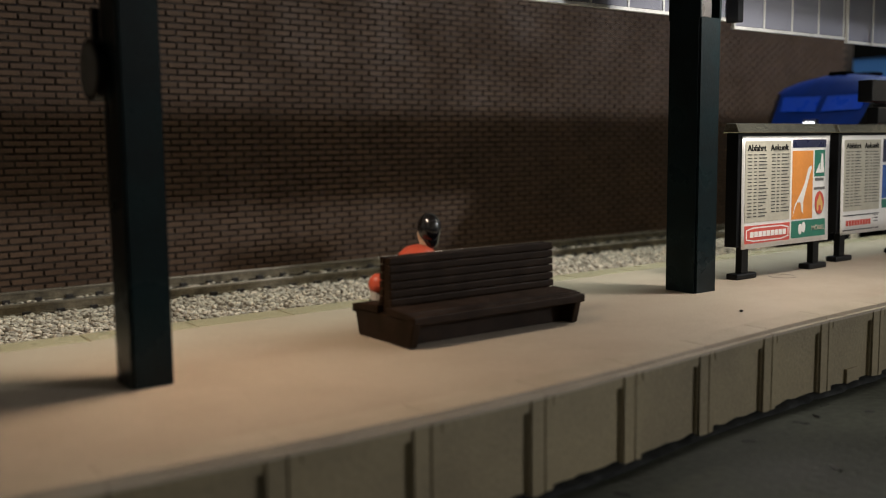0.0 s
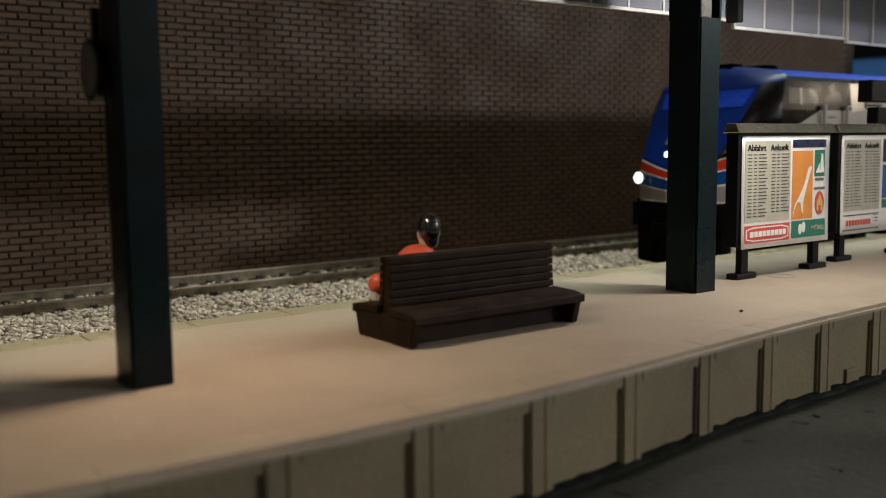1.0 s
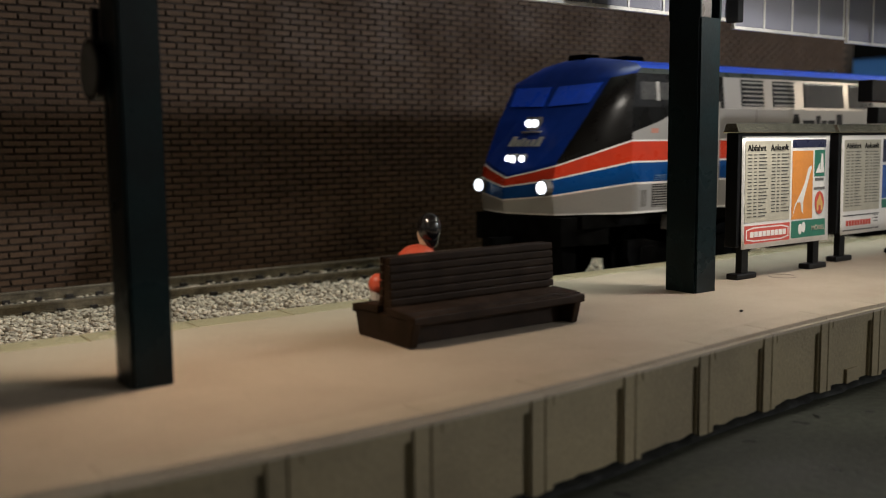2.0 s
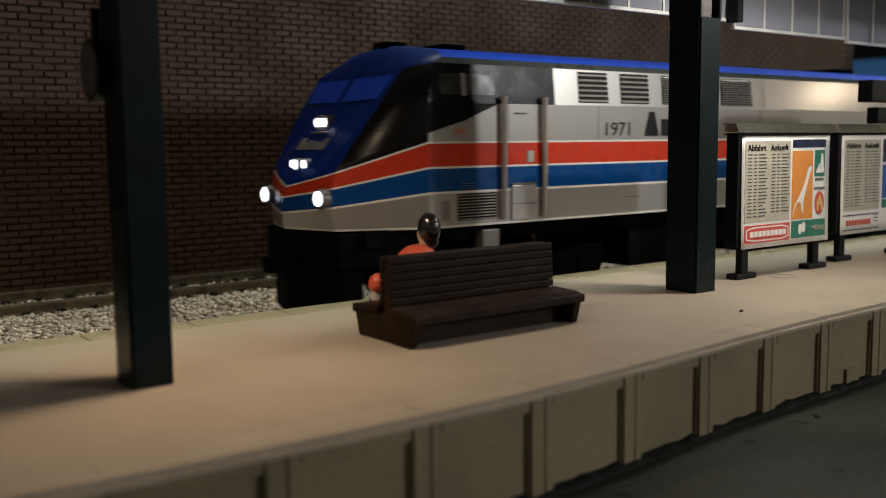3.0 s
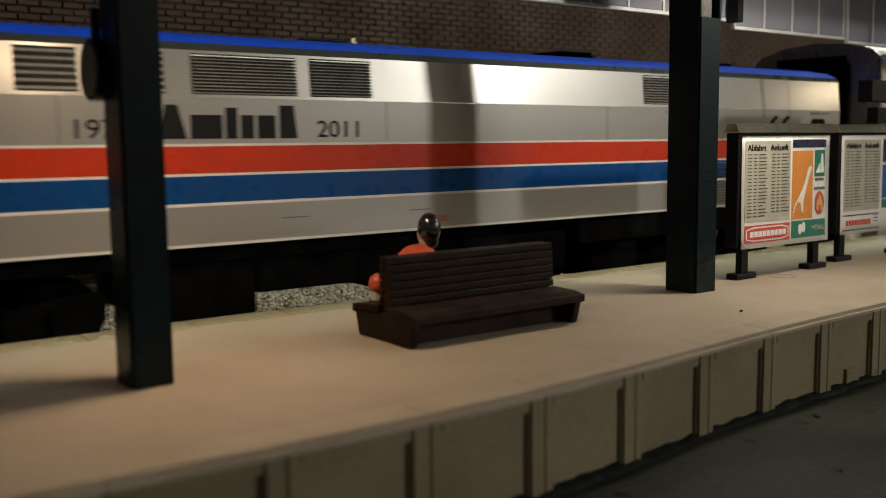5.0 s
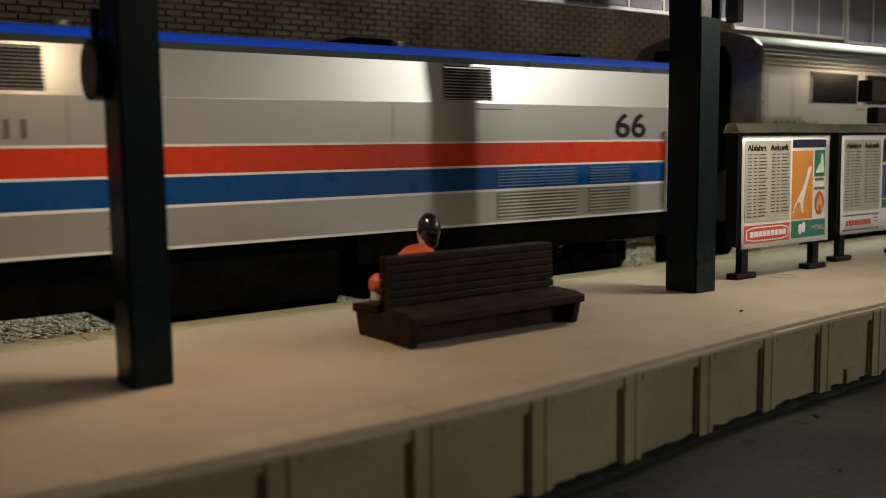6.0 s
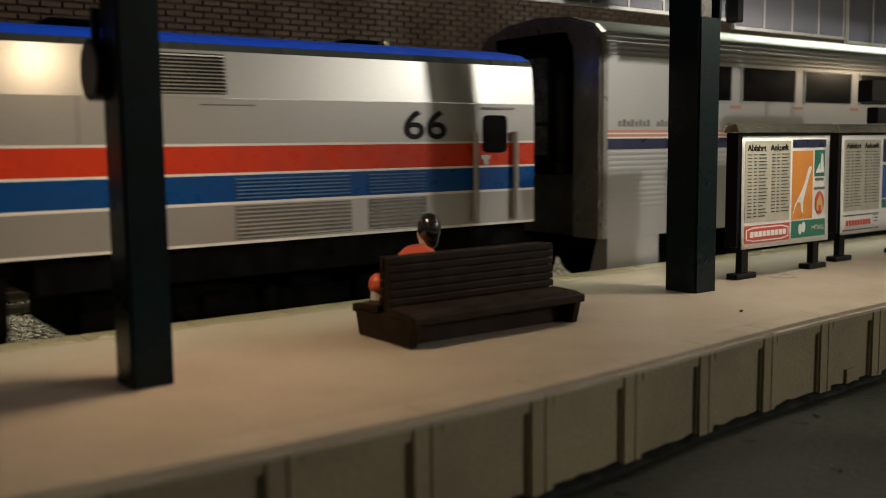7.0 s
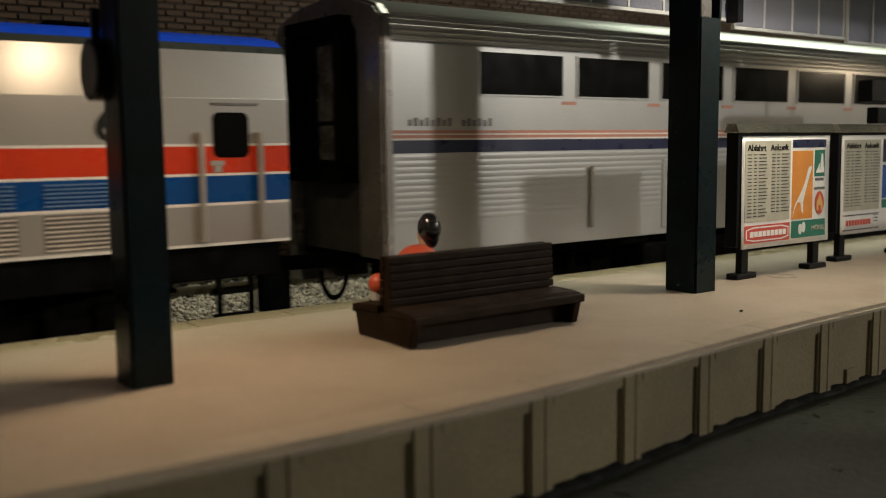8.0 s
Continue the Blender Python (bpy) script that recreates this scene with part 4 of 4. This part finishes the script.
def locomotive():
    th = thing("diesel_locomotive", "silver model diesel locomotive with red and blue stripes and blue nose", "locomotive", (0, TRACK, RAIL))
    bm, mats = loco_shell()
    part("body", bm, mats, th)
    # windshield
    def front_x(z):
        return 10.3 + (z - 33.0) * (15.8 - 10.3) / 7.6
    def front_at(y, z):
        """The front face at a height: it bends back a little towards the sides."""
        return front_x(z) + 0.4 * abs(y) / flash_y(z)
    for s in (-1, 1):
        bm = B()
        lows, highs = (0.8, 3.6, 6.4, 9.0, 11.2), (0.9, 3.9, 6.9, 9.6, 12.1)
        ring = [(s * y, 35.7 + 0.03 * y) for y in lows] + [(s * y, 39.6 + 0.02 * y) for y in highs[::-1]]
        a = [bm.verts.new((front_at(y, z) - 0.25, y, z)) for y, z in ring]
        b = [bm.verts.new((front_at(y, z) + 0.3, y, z)) for y, z in ring]
        n = len(ring)
        for i in range(4):
            bm.faces.new((a[i], a[i + 1], a[n - 2 - i], a[n - 1 - i]))
            bm.faces.new((b[i], b[n - 1 - i], b[n - 2 - i], b[i + 1]))
        for i in range(n):
            bm.faces.new((a[i], b[i], b[(i + 1) % n], a[(i + 1) % n]))
        bmesh.ops.recalc_face_normals(bm, faces=bm.faces[:])
        part("windshield", bm, WINDSHIELD, th, "windshield pane with a blue reflection in its colour")
    lens(th, "top_headlight", 8.9, 0.2, 32.4, 1.7, "twin headlight lit white", True)
    for y in (-1.9, 0.3, 2.4):
        lens(th, "nose_light", 4.6 + 0.12 * y * y, y, 25.6, 1.0, "small nose lamp lit white")
    for y in (-9.2, 9.2):
        lens(th, "ditch_light", 3.4, y, 20.4, 1.55, "round ditch light lit white")
    bm = B()
    box(bm, 8.2, 9.8, -2.6, 2.8, 30.6, 30.95, 0, 0.1)
    part("light_ledge", bm, SLAT, th, "pale ledge under the headlight")
    bm = B()
    box(bm, 20.5, 24.5, -2.4, 2.4, 44.8, 46.1, 0, 0.25)
    part("cab_roof_box", bm, UNDER, th)
    # nose wordmark as plain bars
    for k in range(6):
        bm = B()
        z0 = 28.0
        hh = (1.9, 1.3, 1.6, 1.3, 1.3, 1.8)[k]
        y1 = 4.6 - k * 1.55
        xa = 2.2 + (z0 - 22.7) * 0.786
        prism(bm, [(xa - 0.1, z0), (xa + 0.6, z0), (xa + 0.6 + 0.786 * hh, z0 + hh), (xa - 0.1 + 0.786 * hh, z0 + hh)], "y", y1 - 1.15, y1)
        part("nose_mark", bm, SLAT, th, "pale plain wordmark bar")
    # cab side window band
    for s in (-1, 1):
        for x0, x1 in ((20.6, 24.9), (26.0, 31.8)):
            bm = B()
            prism(bm, [(s * 17.02, 36.6), (s * 17.12, 36.6), (s * 16.82, 39.9), (s * 16.7, 39.9)], "x", x0, x1)
            part("cab_window", bm, CABGLASS, th, "cab side window with lit interior grey in its colour")
    bm = B()
    prism(bm, [(-17.16, 36.4), (-17.0, 36.4), (-16.7, 40.0), (-16.86, 40.0)], "x", 25.0, 25.9)
    part("window_post", bm, SLAT, th)
    # side details, near and far
    for s in (-1, 1):
        y = s * HALF
        if s < 0:
            for x0, x1, n in ((51.2, 58.6, 6), (62.0, 69.6, 6), (73.4, 89.0, 12), (91.2, 101.5, 12), (162.0, 171.9, 11)):
                louvers(th, "louver", x0, x1, 35.7, 41.1, n, INK, y + 0.02, 0.56, "dark air intake with silver slats")
            louvers(th, "side_grille", 23.8, 32.0, 16.2, 20.6, 9, INK, y, 0, "slatted lower grille")
            louvers(th, "small_blue_grille", 24.2, 27.9, 21.3, 22.5, 3, BLUE, y, 0, "short slatted blue grille", SLATBLUE)
            bm = B()
            for q in range(5):
                box(bm, 20.6 + 0.35 * q, 20.75 + 0.35 * q, y - 0.06, y, 16.4, 19.6)
            part("vent_slots", bm, GREY, th, "narrow upright vent slots")
            for px0, pz0, px1, pz1 in ((35.2, 21.7, 40.7, 22.0), (35.2, 18.4, 40.7, 18.55), (36.0, 33.6, 38.6, 33.8)):
                bm = B()
                box(bm, px0, px1, y - 0.42, y - 0.05, pz0, pz1)
                part("door_ledge", bm, GREY, th)
            for x0, x1 in ((172.6, 191.2), (194.2, 205.0)):
                louvers(th, "blue_grille", x0, x1, 21.4, 24.5, 6, BLUE, y, 0, "slatted blue grille", SLATBLUE)
                louvers(th, "lower_grille", x0, x1, 15.9, 20.5, 8, GREY, y, 0, "slatted silver grille")
        for x in (33.2, 42.3, 214.5, 223.1):
            bm = B()
            z1 = 36.4 if x < 100 else 30.6
            cyl(bm, (x, y + s * 0.75, (16 + z1) / 2), "z", 0.45, z1 - 16, 10)
            for z in (16.3, z1 - 0.3):
                box(bm, x - 0.5, x + 0.5, min(y, y + s * 0.9), max(y, y + s * 0.9), z - 0.3, z + 0.3)
            part("handrail", bm, SLAT, th, "grey vertical handrail")
        # crew door
        bm = B()
        box(bm, 34.6, 41.0, min(y, y + s * 0.1), max(y, y + s * 0.1), 29.2, 35.1, 0)
        part("crew_door", bm, SILVER, th)
        bm = B()
        box(bm, 35.2, 40.7, min(y, y + s * 0.35), max(y, y + s * 0.35), 15.7, 21.6, 0, 0.12)
        part("step_box", bm, SILVER, th)
        bm = B()
        box(bm, 38.8, 40.3, min(y, y + s * 0.2), max(y, y + s * 0.2), 25.4, 27.4, 0, 0.1)
        part("latch", bm, SLAT, th)
        bm = B()
        cut = [(216.5 + dx, z) for dx, z in ((0, 28.0), (0.2, 27.5), (0.8, 27.2), (4.4, 27.2), (5.0, 27.5), (5.2, 28.0), (5.2, 32.5), (5.0, 33.0), (4.4, 33.3), (0.8, 33.3), (0.2, 33.0), (0, 32.5))]
        prism(bm, cut, "y", min(y, y + s * 0.16), max(y, y + s * 0.16))
        part("rear_window", bm, GLASSDARK, th, "small black rear window")
        bm = B()
        box(bm, 216.4, 223.2, min(y, y + s * 0.35), max(y, y + s * 0.35), 34.3, 34.6)
        part("drip_rail", bm, GREY, th)
        bm = B()
        box(bm, 216.0, 218.0, min(y, y + s * 0.2), max(y, y + s * 0.2), 26.1, 26.8, 0, 0.08)
        box(bm, 216.5, 217.6, min(y, y + s * 0.25), max(y, y + s * 0.25), 25.2, 26.1, 0, 0.08)
        part("latch", bm, SLAT, th)
        # seams along the panels
        for bb in [(x - 0.06, x + 0.06, 29.3, 35.1) for x in (56.0, 104.0, 152.0)] + [(x, x + 4.2, 18.4, 18.55) for x in (63, 86, 108)] + [(168, 176, 34.2, 34.4)]:
            bm = B()
            box(bm, bb[0], bb[1], min(y, y + s * 0.04), max(y, y + s * 0.04), bb[2], bb[3])
            part("panel_seam", bm, GREY, th)
        bm = B()
        box(bm, 112, 115.5, min(y, y + s * 0.05), max(y, y + s * 0.05), 16.4, 17.4)
        part("red_label", bm, CARRED, th, "small red label")
    bm = B()
    box(bm, 23.4, 25.4, -HALF - 0.05, -HALF, 30.3, 31.2)
    part("flag_mark", bm, CARRED, th, "small faded red mark")
    near = Matrix.Rotation(radians(90), 4, "X")
    for txt, x, w in (("1971", 57.9, 6.4), ("2011", 92.0, 7.0)):
        words("year_mark", txt, 2.4, INK, th, Matrix.Translation(Vector((x, -HALF - 0.06, 29.9)) * U) @ near, w, 0.015)
    words("engine_number", "66", 4.3, INK, th, Matrix.Translation(Vector((200.9, -HALF - 0.06, 29.6)) * U) @ near, 8.2, 0.10)
    # the big wordmark as plain dark bars
    for x0, w, h, slope in ((68.2, 4.2, 4.5, 1.3), (72.9, 4.5, 3.2, 0), (77.9, 1.7, 4.2, 0), (80.1, 2.0, 3.2, 0), (82.6, 2.8, 3.2, 0), (86.0, 2.8, 4.6, 0.5)):
        bm = B()
        prism(bm, [(x0, 29.75), (x0 + w, 29.75), (x0 + w - slope, 29.75 + h), (x0 + slope * (slope > 1), 29.75 + h)], "y", -HALF - 0.05, -HALF)
        part("side_mark", bm, INK, th, "dark plain wordmark bar")
    # roof
    bm = B()
    box(bm, 31.5, 36.5, -3.5, 3.5, 44.6, 46.2, 0, 0.3)
    part("roof_unit", bm, UNDER, th)
    for x0, x1, hh in ((97, 105, 45.5), (152.5, 161, 46.2), (199, 205, 45.8)):
        bm = B()
        box(bm, x0, x1, -4.5, 4.5, 44.3, hh, 0, 0.3)
        part("roof_hatch", bm, ROOFDARK if x0 < 120 else UNDER, th)
        bm = B()
        cyl(bm, (x1 + 3.0, -2, 45.2), "z", 1.1, 1.9, 14)
        part("exhaust_cap", bm, TIN, th)
    # underframe
    bm = B()
    box(bm, 8, 224, -14.5, 14.5, 12.6, 15.25, 0, 0.2)
    part("underframe", bm, UNDER, th)
    bm = B()
    prism(bm, [(-15.6, 13), (-15.6, 6.0), (-13.6, 3.8), (13.6, 3.8), (15.6, 6.0), (15.6, 13)], "x", 112, 143)
    part("fuel_tank", bm, UNDER, th, "black fuel tank between the trucks")
    for x0, x1, z0 in ((68.5, 83.5, 4.6), (83.8, 111.8, 7.4), (152.0, 164.5, 3.2)):
        bm = B()
        box(bm, x0, x1, -13.5, 13.5, z0, 12.8, 0, 0.4)
        part("equipment_box", bm, UNDER, th)
    bm = B()
    prism(bm, [(4.5, -12.5), (2.6, 0), (4.5, 12.5), (15, 14.5), (15, -14.5)], "z", 9.5, 14.8)
    prism(bm, [(5.5, -11.8), (1.5, 0), (5.5, 11.8), (9, 11.8), (9, -11.8)], "z", 1.2, 9.6)
    part("plow", bm, UNDER, th, "black pilot plow")
    bm = B()
    box(bm, -2.2, 4, -1.2, 1.2, 8.2, 10.8, 0, 0.3)
    part("front_coupler", bm, UNDER, th)
    bm = B()
    box(bm, 224, 235.5, -1.2, 1.2, 8.2, 10.8, 0, 0.3)
    part("rear_coupler", bm, UNDER, th)
    bm = B()
    box(bm, 146, 226.6, -16.4, 16.4, 10.4, 15.1, 0, 0.3)
    part("sill_skirt", bm, UNDER, th, "black skirt under the sill")
    for s in (-1, 1):
        bm = B()
        y0, y1 = min(s * 15.2, s * 16.2), max(s * 15.2, s * 16.2)
        for q in (217.0, 221.8):
            box(bm, q, q + 0.6, y0, y1, 4.6, 11)
        box(bm, 217.0, 222.4, min(s * 13.6, s * 16.4), max(s * 13.6, s * 16.4), 4.4, 5.1, 0, 0.1)
        box(bm, 217.0, 222.4, min(s * 13.6, s * 16.4), max(s * 13.6, s * 16.4), 8.2, 8.8, 0, 0.1)
        part("rear_step", bm, UNDER, th, "black two-tread stirrup step")
    bm = B()
    box(bm, 229.0, 234.4, -4.6, -2.4, 2.6, 9.4, 0, 0.8)
    part("rear_hose", bm, UNDER, th, "black brake hose bracket")
    bm = B()
    box(bm, 227.6, 229.4, -7.0, 7.0, 14, 38, 0, 0.6)
    part("rear_gangway", bm, UNDER, th)
    bm = B()
    box(bm, 29.6, 33.2, -16.6, -14.5, 11.4, 14.4, 0, 0.2)
    part("step_light_box", bm, GREY, th, "small silver box under the sill")
    sets = truck(th, 42, 30, 20) + truck(th, 187, 32, 22)
    return th, sets


CX = 245.3
CLEN = 297.0


def coach():
    th = thing("passenger_coach", "stainless silver double-deck passenger coach with dark windows and thin stripes", "railway coach", (0, TRACK, RAIL))
    # wall outline with corrugated shoulder
    prof = [(17.6, 11.0), (17.6, 27.3), (17.6, 29.3), (17.6, 29.6), (17.6, 30.1), (17.6, 30.35), (17.6, 30.85), (17.6, 44.2)]
    for i in range(5):
        z = 44.4 + 0.85 * i
        inn = 17.55 - 0.03 * i * i
        prof += [(inn, z), (inn - 0.28, z + 0.25), (inn - 0.28, z + 0.5), (inn - 0.05, z + 0.75)]
    prof += [(16.5, 48.9), (15.3, 49.8), (12.6, 50.9), (8.0, 51.8), (3.0, 52.3)]
    bm = B()
    xs = [CX, CX + CLEN]
    loops = []
    for x in xs:
        loops.append([[bm.verts.new((x, s * y, z)) for y, z in prof] for s in (-1, 1)])
    for h in (0, 1):
        for i in range(len(prof) - 1):
            f = bm.faces.new((loops[0][h][i], loops[1][h][i], loops[1][h][i + 1], loops[0][h][i + 1]))
            z = (prof[i][1] + prof[i + 1][1]) / 2
            f.material_index = 1 if 27.3 < z < 29.3 else 2 if (29.6 < z < 30.1 or 30.35 < z < 30.85) else 3 if 29.3 < z < 30.4 else 5 if z > 48.6 else 0
            f.smooth = z > 48.6
    bm.faces.new((loops[0][0][-1], loops[1][0][-1], loops[1][1][-1], loops[0][1][-1])).material_index = 5
    bm.faces.new((loops[0][0][0], loops[0][1][0], loops[1][1][0], loops[1][0][0]))
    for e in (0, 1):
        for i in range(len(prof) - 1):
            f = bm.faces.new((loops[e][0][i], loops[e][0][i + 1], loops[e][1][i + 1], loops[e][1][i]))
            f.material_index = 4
    bmesh.ops.recalc_face_normals(bm, faces=bm.faces[:])
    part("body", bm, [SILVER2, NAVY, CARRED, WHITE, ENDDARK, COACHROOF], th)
    # rounded end frame
    bm = B()
    outer = [(-17.7, 11), (-17.7, 45), (-17.1, 48.4), (-15.3, 50.1), (-9, 51.9), (0, 52.6), (9, 51.9), (15.3, 50.1), (17.1, 48.4), (17.7, 45), (17.7, 11)]
    inner = [(-10.6, 11), (-10.6, 43), (-10.2, 46.4), (-9.2, 47.8), (-6, 49), (0, 49.4), (6, 49), (9.2, 47.8), (10.2, 46.4), (10.6, 43), (10.6, 11)]
    a = [bm.verts.new((CX - 1.6, y, z)) for y, z in outer]
    b = [bm.verts.new((CX - 1.6, y, z)) for y, z in inner]
    c = [bm.verts.new((CX + 0.05, y, z)) for y, z in outer]
    d = [bm.verts.new((CX + 0.05, y, z)) for y, z in inner]
    for i in range(len(outer) - 1):
        bm.faces.new((a[i], a[i + 1], b[i + 1], b[i]))
        bm.faces.new((a[i + 1], a[i], c[i], c[i + 1]))
        bm.faces.new((b[i], b[i + 1], d[i + 1], d[i]))
    bmesh.ops.recalc_face_normals(bm, faces=bm.faces[:])
    bmesh.ops.bevel(bm, geom=[e for e in bm.edges if all(v in a for v in e.verts)], offset=0.5, segments=2, affect="EDGES")
    part("end_frame", bm, ENDF, th)
    for bb in ((-9.0, -7.0, 25.0, 46.8), (7.0, 9.0, 25.0, 46.8), (-9.0, 9.0, 46.8, 49.0), (-9.0, 9.0, 22.6, 25.0)):
        bm = B()
        box(bm, CX - 4.2, CX, *bb, 0, 0.5)
        part("gangway_bellows", bm, UNDER, th, "black gangway bellows at the upper level")
    bm = B()
    box(bm, CX - 0.5, CX - 0.02, -7.0, 7.0, 25.0, 46.8)
    part("end_wall_panel", bm, CABBLACK, th)
    bm = B()
    box(bm, CX - 1.0, CX - 0.4, -3.6, 3.6, 25.5, 45.8, 0, 0.2)
    door = part("end_door", bm, CABBLACK, th, "black end door with panes coloured as lit grey")
    bm = B()
    box(bm, CX - 1.12, CX - 0.95, -2.9, 2.9, 32.6, 45.0, 0, 0.05)
    part("door_window", bm, ENDPANE, door, "end door pane with lit grey in its colour")
    bm = B()
    box(bm, CX - 1.12, CX - 0.95, -2.9, 2.9, 26.2, 31.9, 0, 0.05)
    part("door_panel", bm, ENDPANE, door)
    for s in (-1, 1):
        y = s * 17.6
        for k in range(12):
            x = CX + 17.2 + 22.1 * k
            bm = B()
            box(bm, x, x + 18.4, min(y, y + s * 0.12), max(y, y + s * 0.12), 36.7, 43.5, 0, 0.05)
            w = part("side_window", bm, GLASSDARK, th, "dark upper window")
            bm = B()
            for bb in ((x - 0.25, x, 36.45, 43.75), (x + 18.4, x + 18.65, 36.45, 43.75), (x, x + 18.4, 36.45, 36.7), (x, x + 18.4, 43.5, 43.75)):
                box(bm, bb[0], bb[1], min(y, y + s * 0.25), max(y, y + s * 0.25), bb[2], bb[3])
            part("window_frame", bm, SILVER2, w)
            bm = B()
            box(bm, x + 18.4, x + 21.8, min(y, y + s * 0.06), max(y, y + s * 0.06), 35.2, 35.8)
            part("red_label", bm, CARRED, th, "small red label")
        for z in [16.4 + 0.98 * i for i in range(11)]:
            bm = B()
            prism(bm, [(y, z), (y + s * 0.018, z + 0.3), (y + s * 0.018, z + 0.6), (y, z + 0.9)], "x", CX + 0.6, CX + CLEN - 0.6)
            part("flute", bm, SILVER2, th)
        bm = B()
        for k in range(2):
            for i in range(6 if k else 8):
                box(bm, CX + (13.5 if k else 3.0) + i * 1.1, CX + (13.5 if k else 3.0) + i * 1.1 + 0.7, min(y, y + s * 0.05), max(y, y + s * 0.05), 31.5, 32.5 + 0.3 * (i % 2))
        part("name_bars", bm, GREY, th, "faint illegible lettering bars")
        for x0, w in ((CX + 62, 4.0), (CX + 118, 10.0)):
            bm = B()
            box(bm, x0, x0 + w, min(y, y + s * 0.25), max(y, y + s * 0.25), 12.2, 25.4, 0, 0.1)
            part("lower_door", bm, SILVER2, th)
        for x0 in (CX + 42.5, CX + 66.6):
            bm = B()
            cyl(bm, (x0, y + s * 0.7, 19), "z", 0.4, 11, 8)
            part("handrail", bm, SLAT, th)
    bm = B()
    box(bm, CX + 2, CX + CLEN - 2, -15.0, 15.0, 9.2, 11.1, 0, 0.2)
    part("underframe", bm, UNDER, th)
    bm = B()
    box(bm, CX + 58, CX + 225, -16.8, 16.8, 3.4, 9.4, 0, 0.6)
    part("lower_equipment", bm, UNDER, th)
    bm = B()
    box(bm, CX - 9.0, CX + 3, -1.1, 1.1, 8.4, 10.6, 0, 0.3)
    part("coupler", bm, UNDER, th)
    bm = B()
    rings = []
    for k in range(14):
        a = math.pi * k / 13
        c = Vector((CX - 3.4 + 2.4 * math.cos(a), -5.0, 8.4 - 4.6 * math.sin(a)))
        out = Vector((math.cos(a) / 2.4, 0, -math.sin(a) / 4.6)).normalized() * 0.45
        rings.append([bm.verts.new(c + out * math.cos(q) + Vector((0, 0.45 * math.sin(q), 0))) for q in (0.0, 1.05, 2.09, 3.14, 4.19, 5.24)])
    for r0, r1 in zip(rings, rings[1:]):
        for q in range(6):
            bm.faces.new((r0[q], r0[(q + 1) % 6], r1[(q + 1) % 6], r1[q])).smooth = True
    part("brake_hose", bm, UNDER, th, "black looped brake hose")
    for q in (-1, 1):
        bm = B()
        prism(bm, [(q * 17.5, 11.1), (q * 17.5, 4.4), (q * 13, 4.4), (q * 15, 11.1)], "x", CX + 0.4, CX + 14.5)
        part("corner_step", bm, SILVER2, th)
    sets = truck(th, CX + 34, 30, 19) + truck(th, CX + 262, 30, 19)
    return th, sets


# ---- build ----
setting()
WALL_NORTH = brick_wall()
track(TRACK, "nickel model rails on dark ties beside the platform")
track(195.3, "nickel model rails on dark ties along the brick wall")
ballast()
DECK = platform()
LOCO, LOCO_SETS = locomotive()
COACH, COACH_SETS = coach()
pillar(30.95, 90.8, 2.05, 2.4, True)
pillar(117.2, 94.3, 2.46, 2.97)
bench()
doll()
billboard(130.9, 95.4, 24.9, 0)
billboard(164.2, 98.0, 25.0, 1)
canopy()
hanging_sign()
coping(DECK)
platform_marks()
bricks(WALL_NORTH)


def motions():
    def nose(t):
        return -SPEED * (t - 4.5)
    for th in (LOCO, COACH):
        walk(th, [(t, pose(nose(t) * U, TRACK * U, RAIL * U)) for t in (0.0, 2.0, 4.0, 6.0, 8.0)])
    for ob, x in LOCO_SETS + COACH_SETS:
        walk(ob, [(0.16 * k, pose(x * U, 0, 5.6 * U, 0, -math.degrees(SPEED * 0.16 * k / 5.6), 0)) for k in range(51)])


motions()
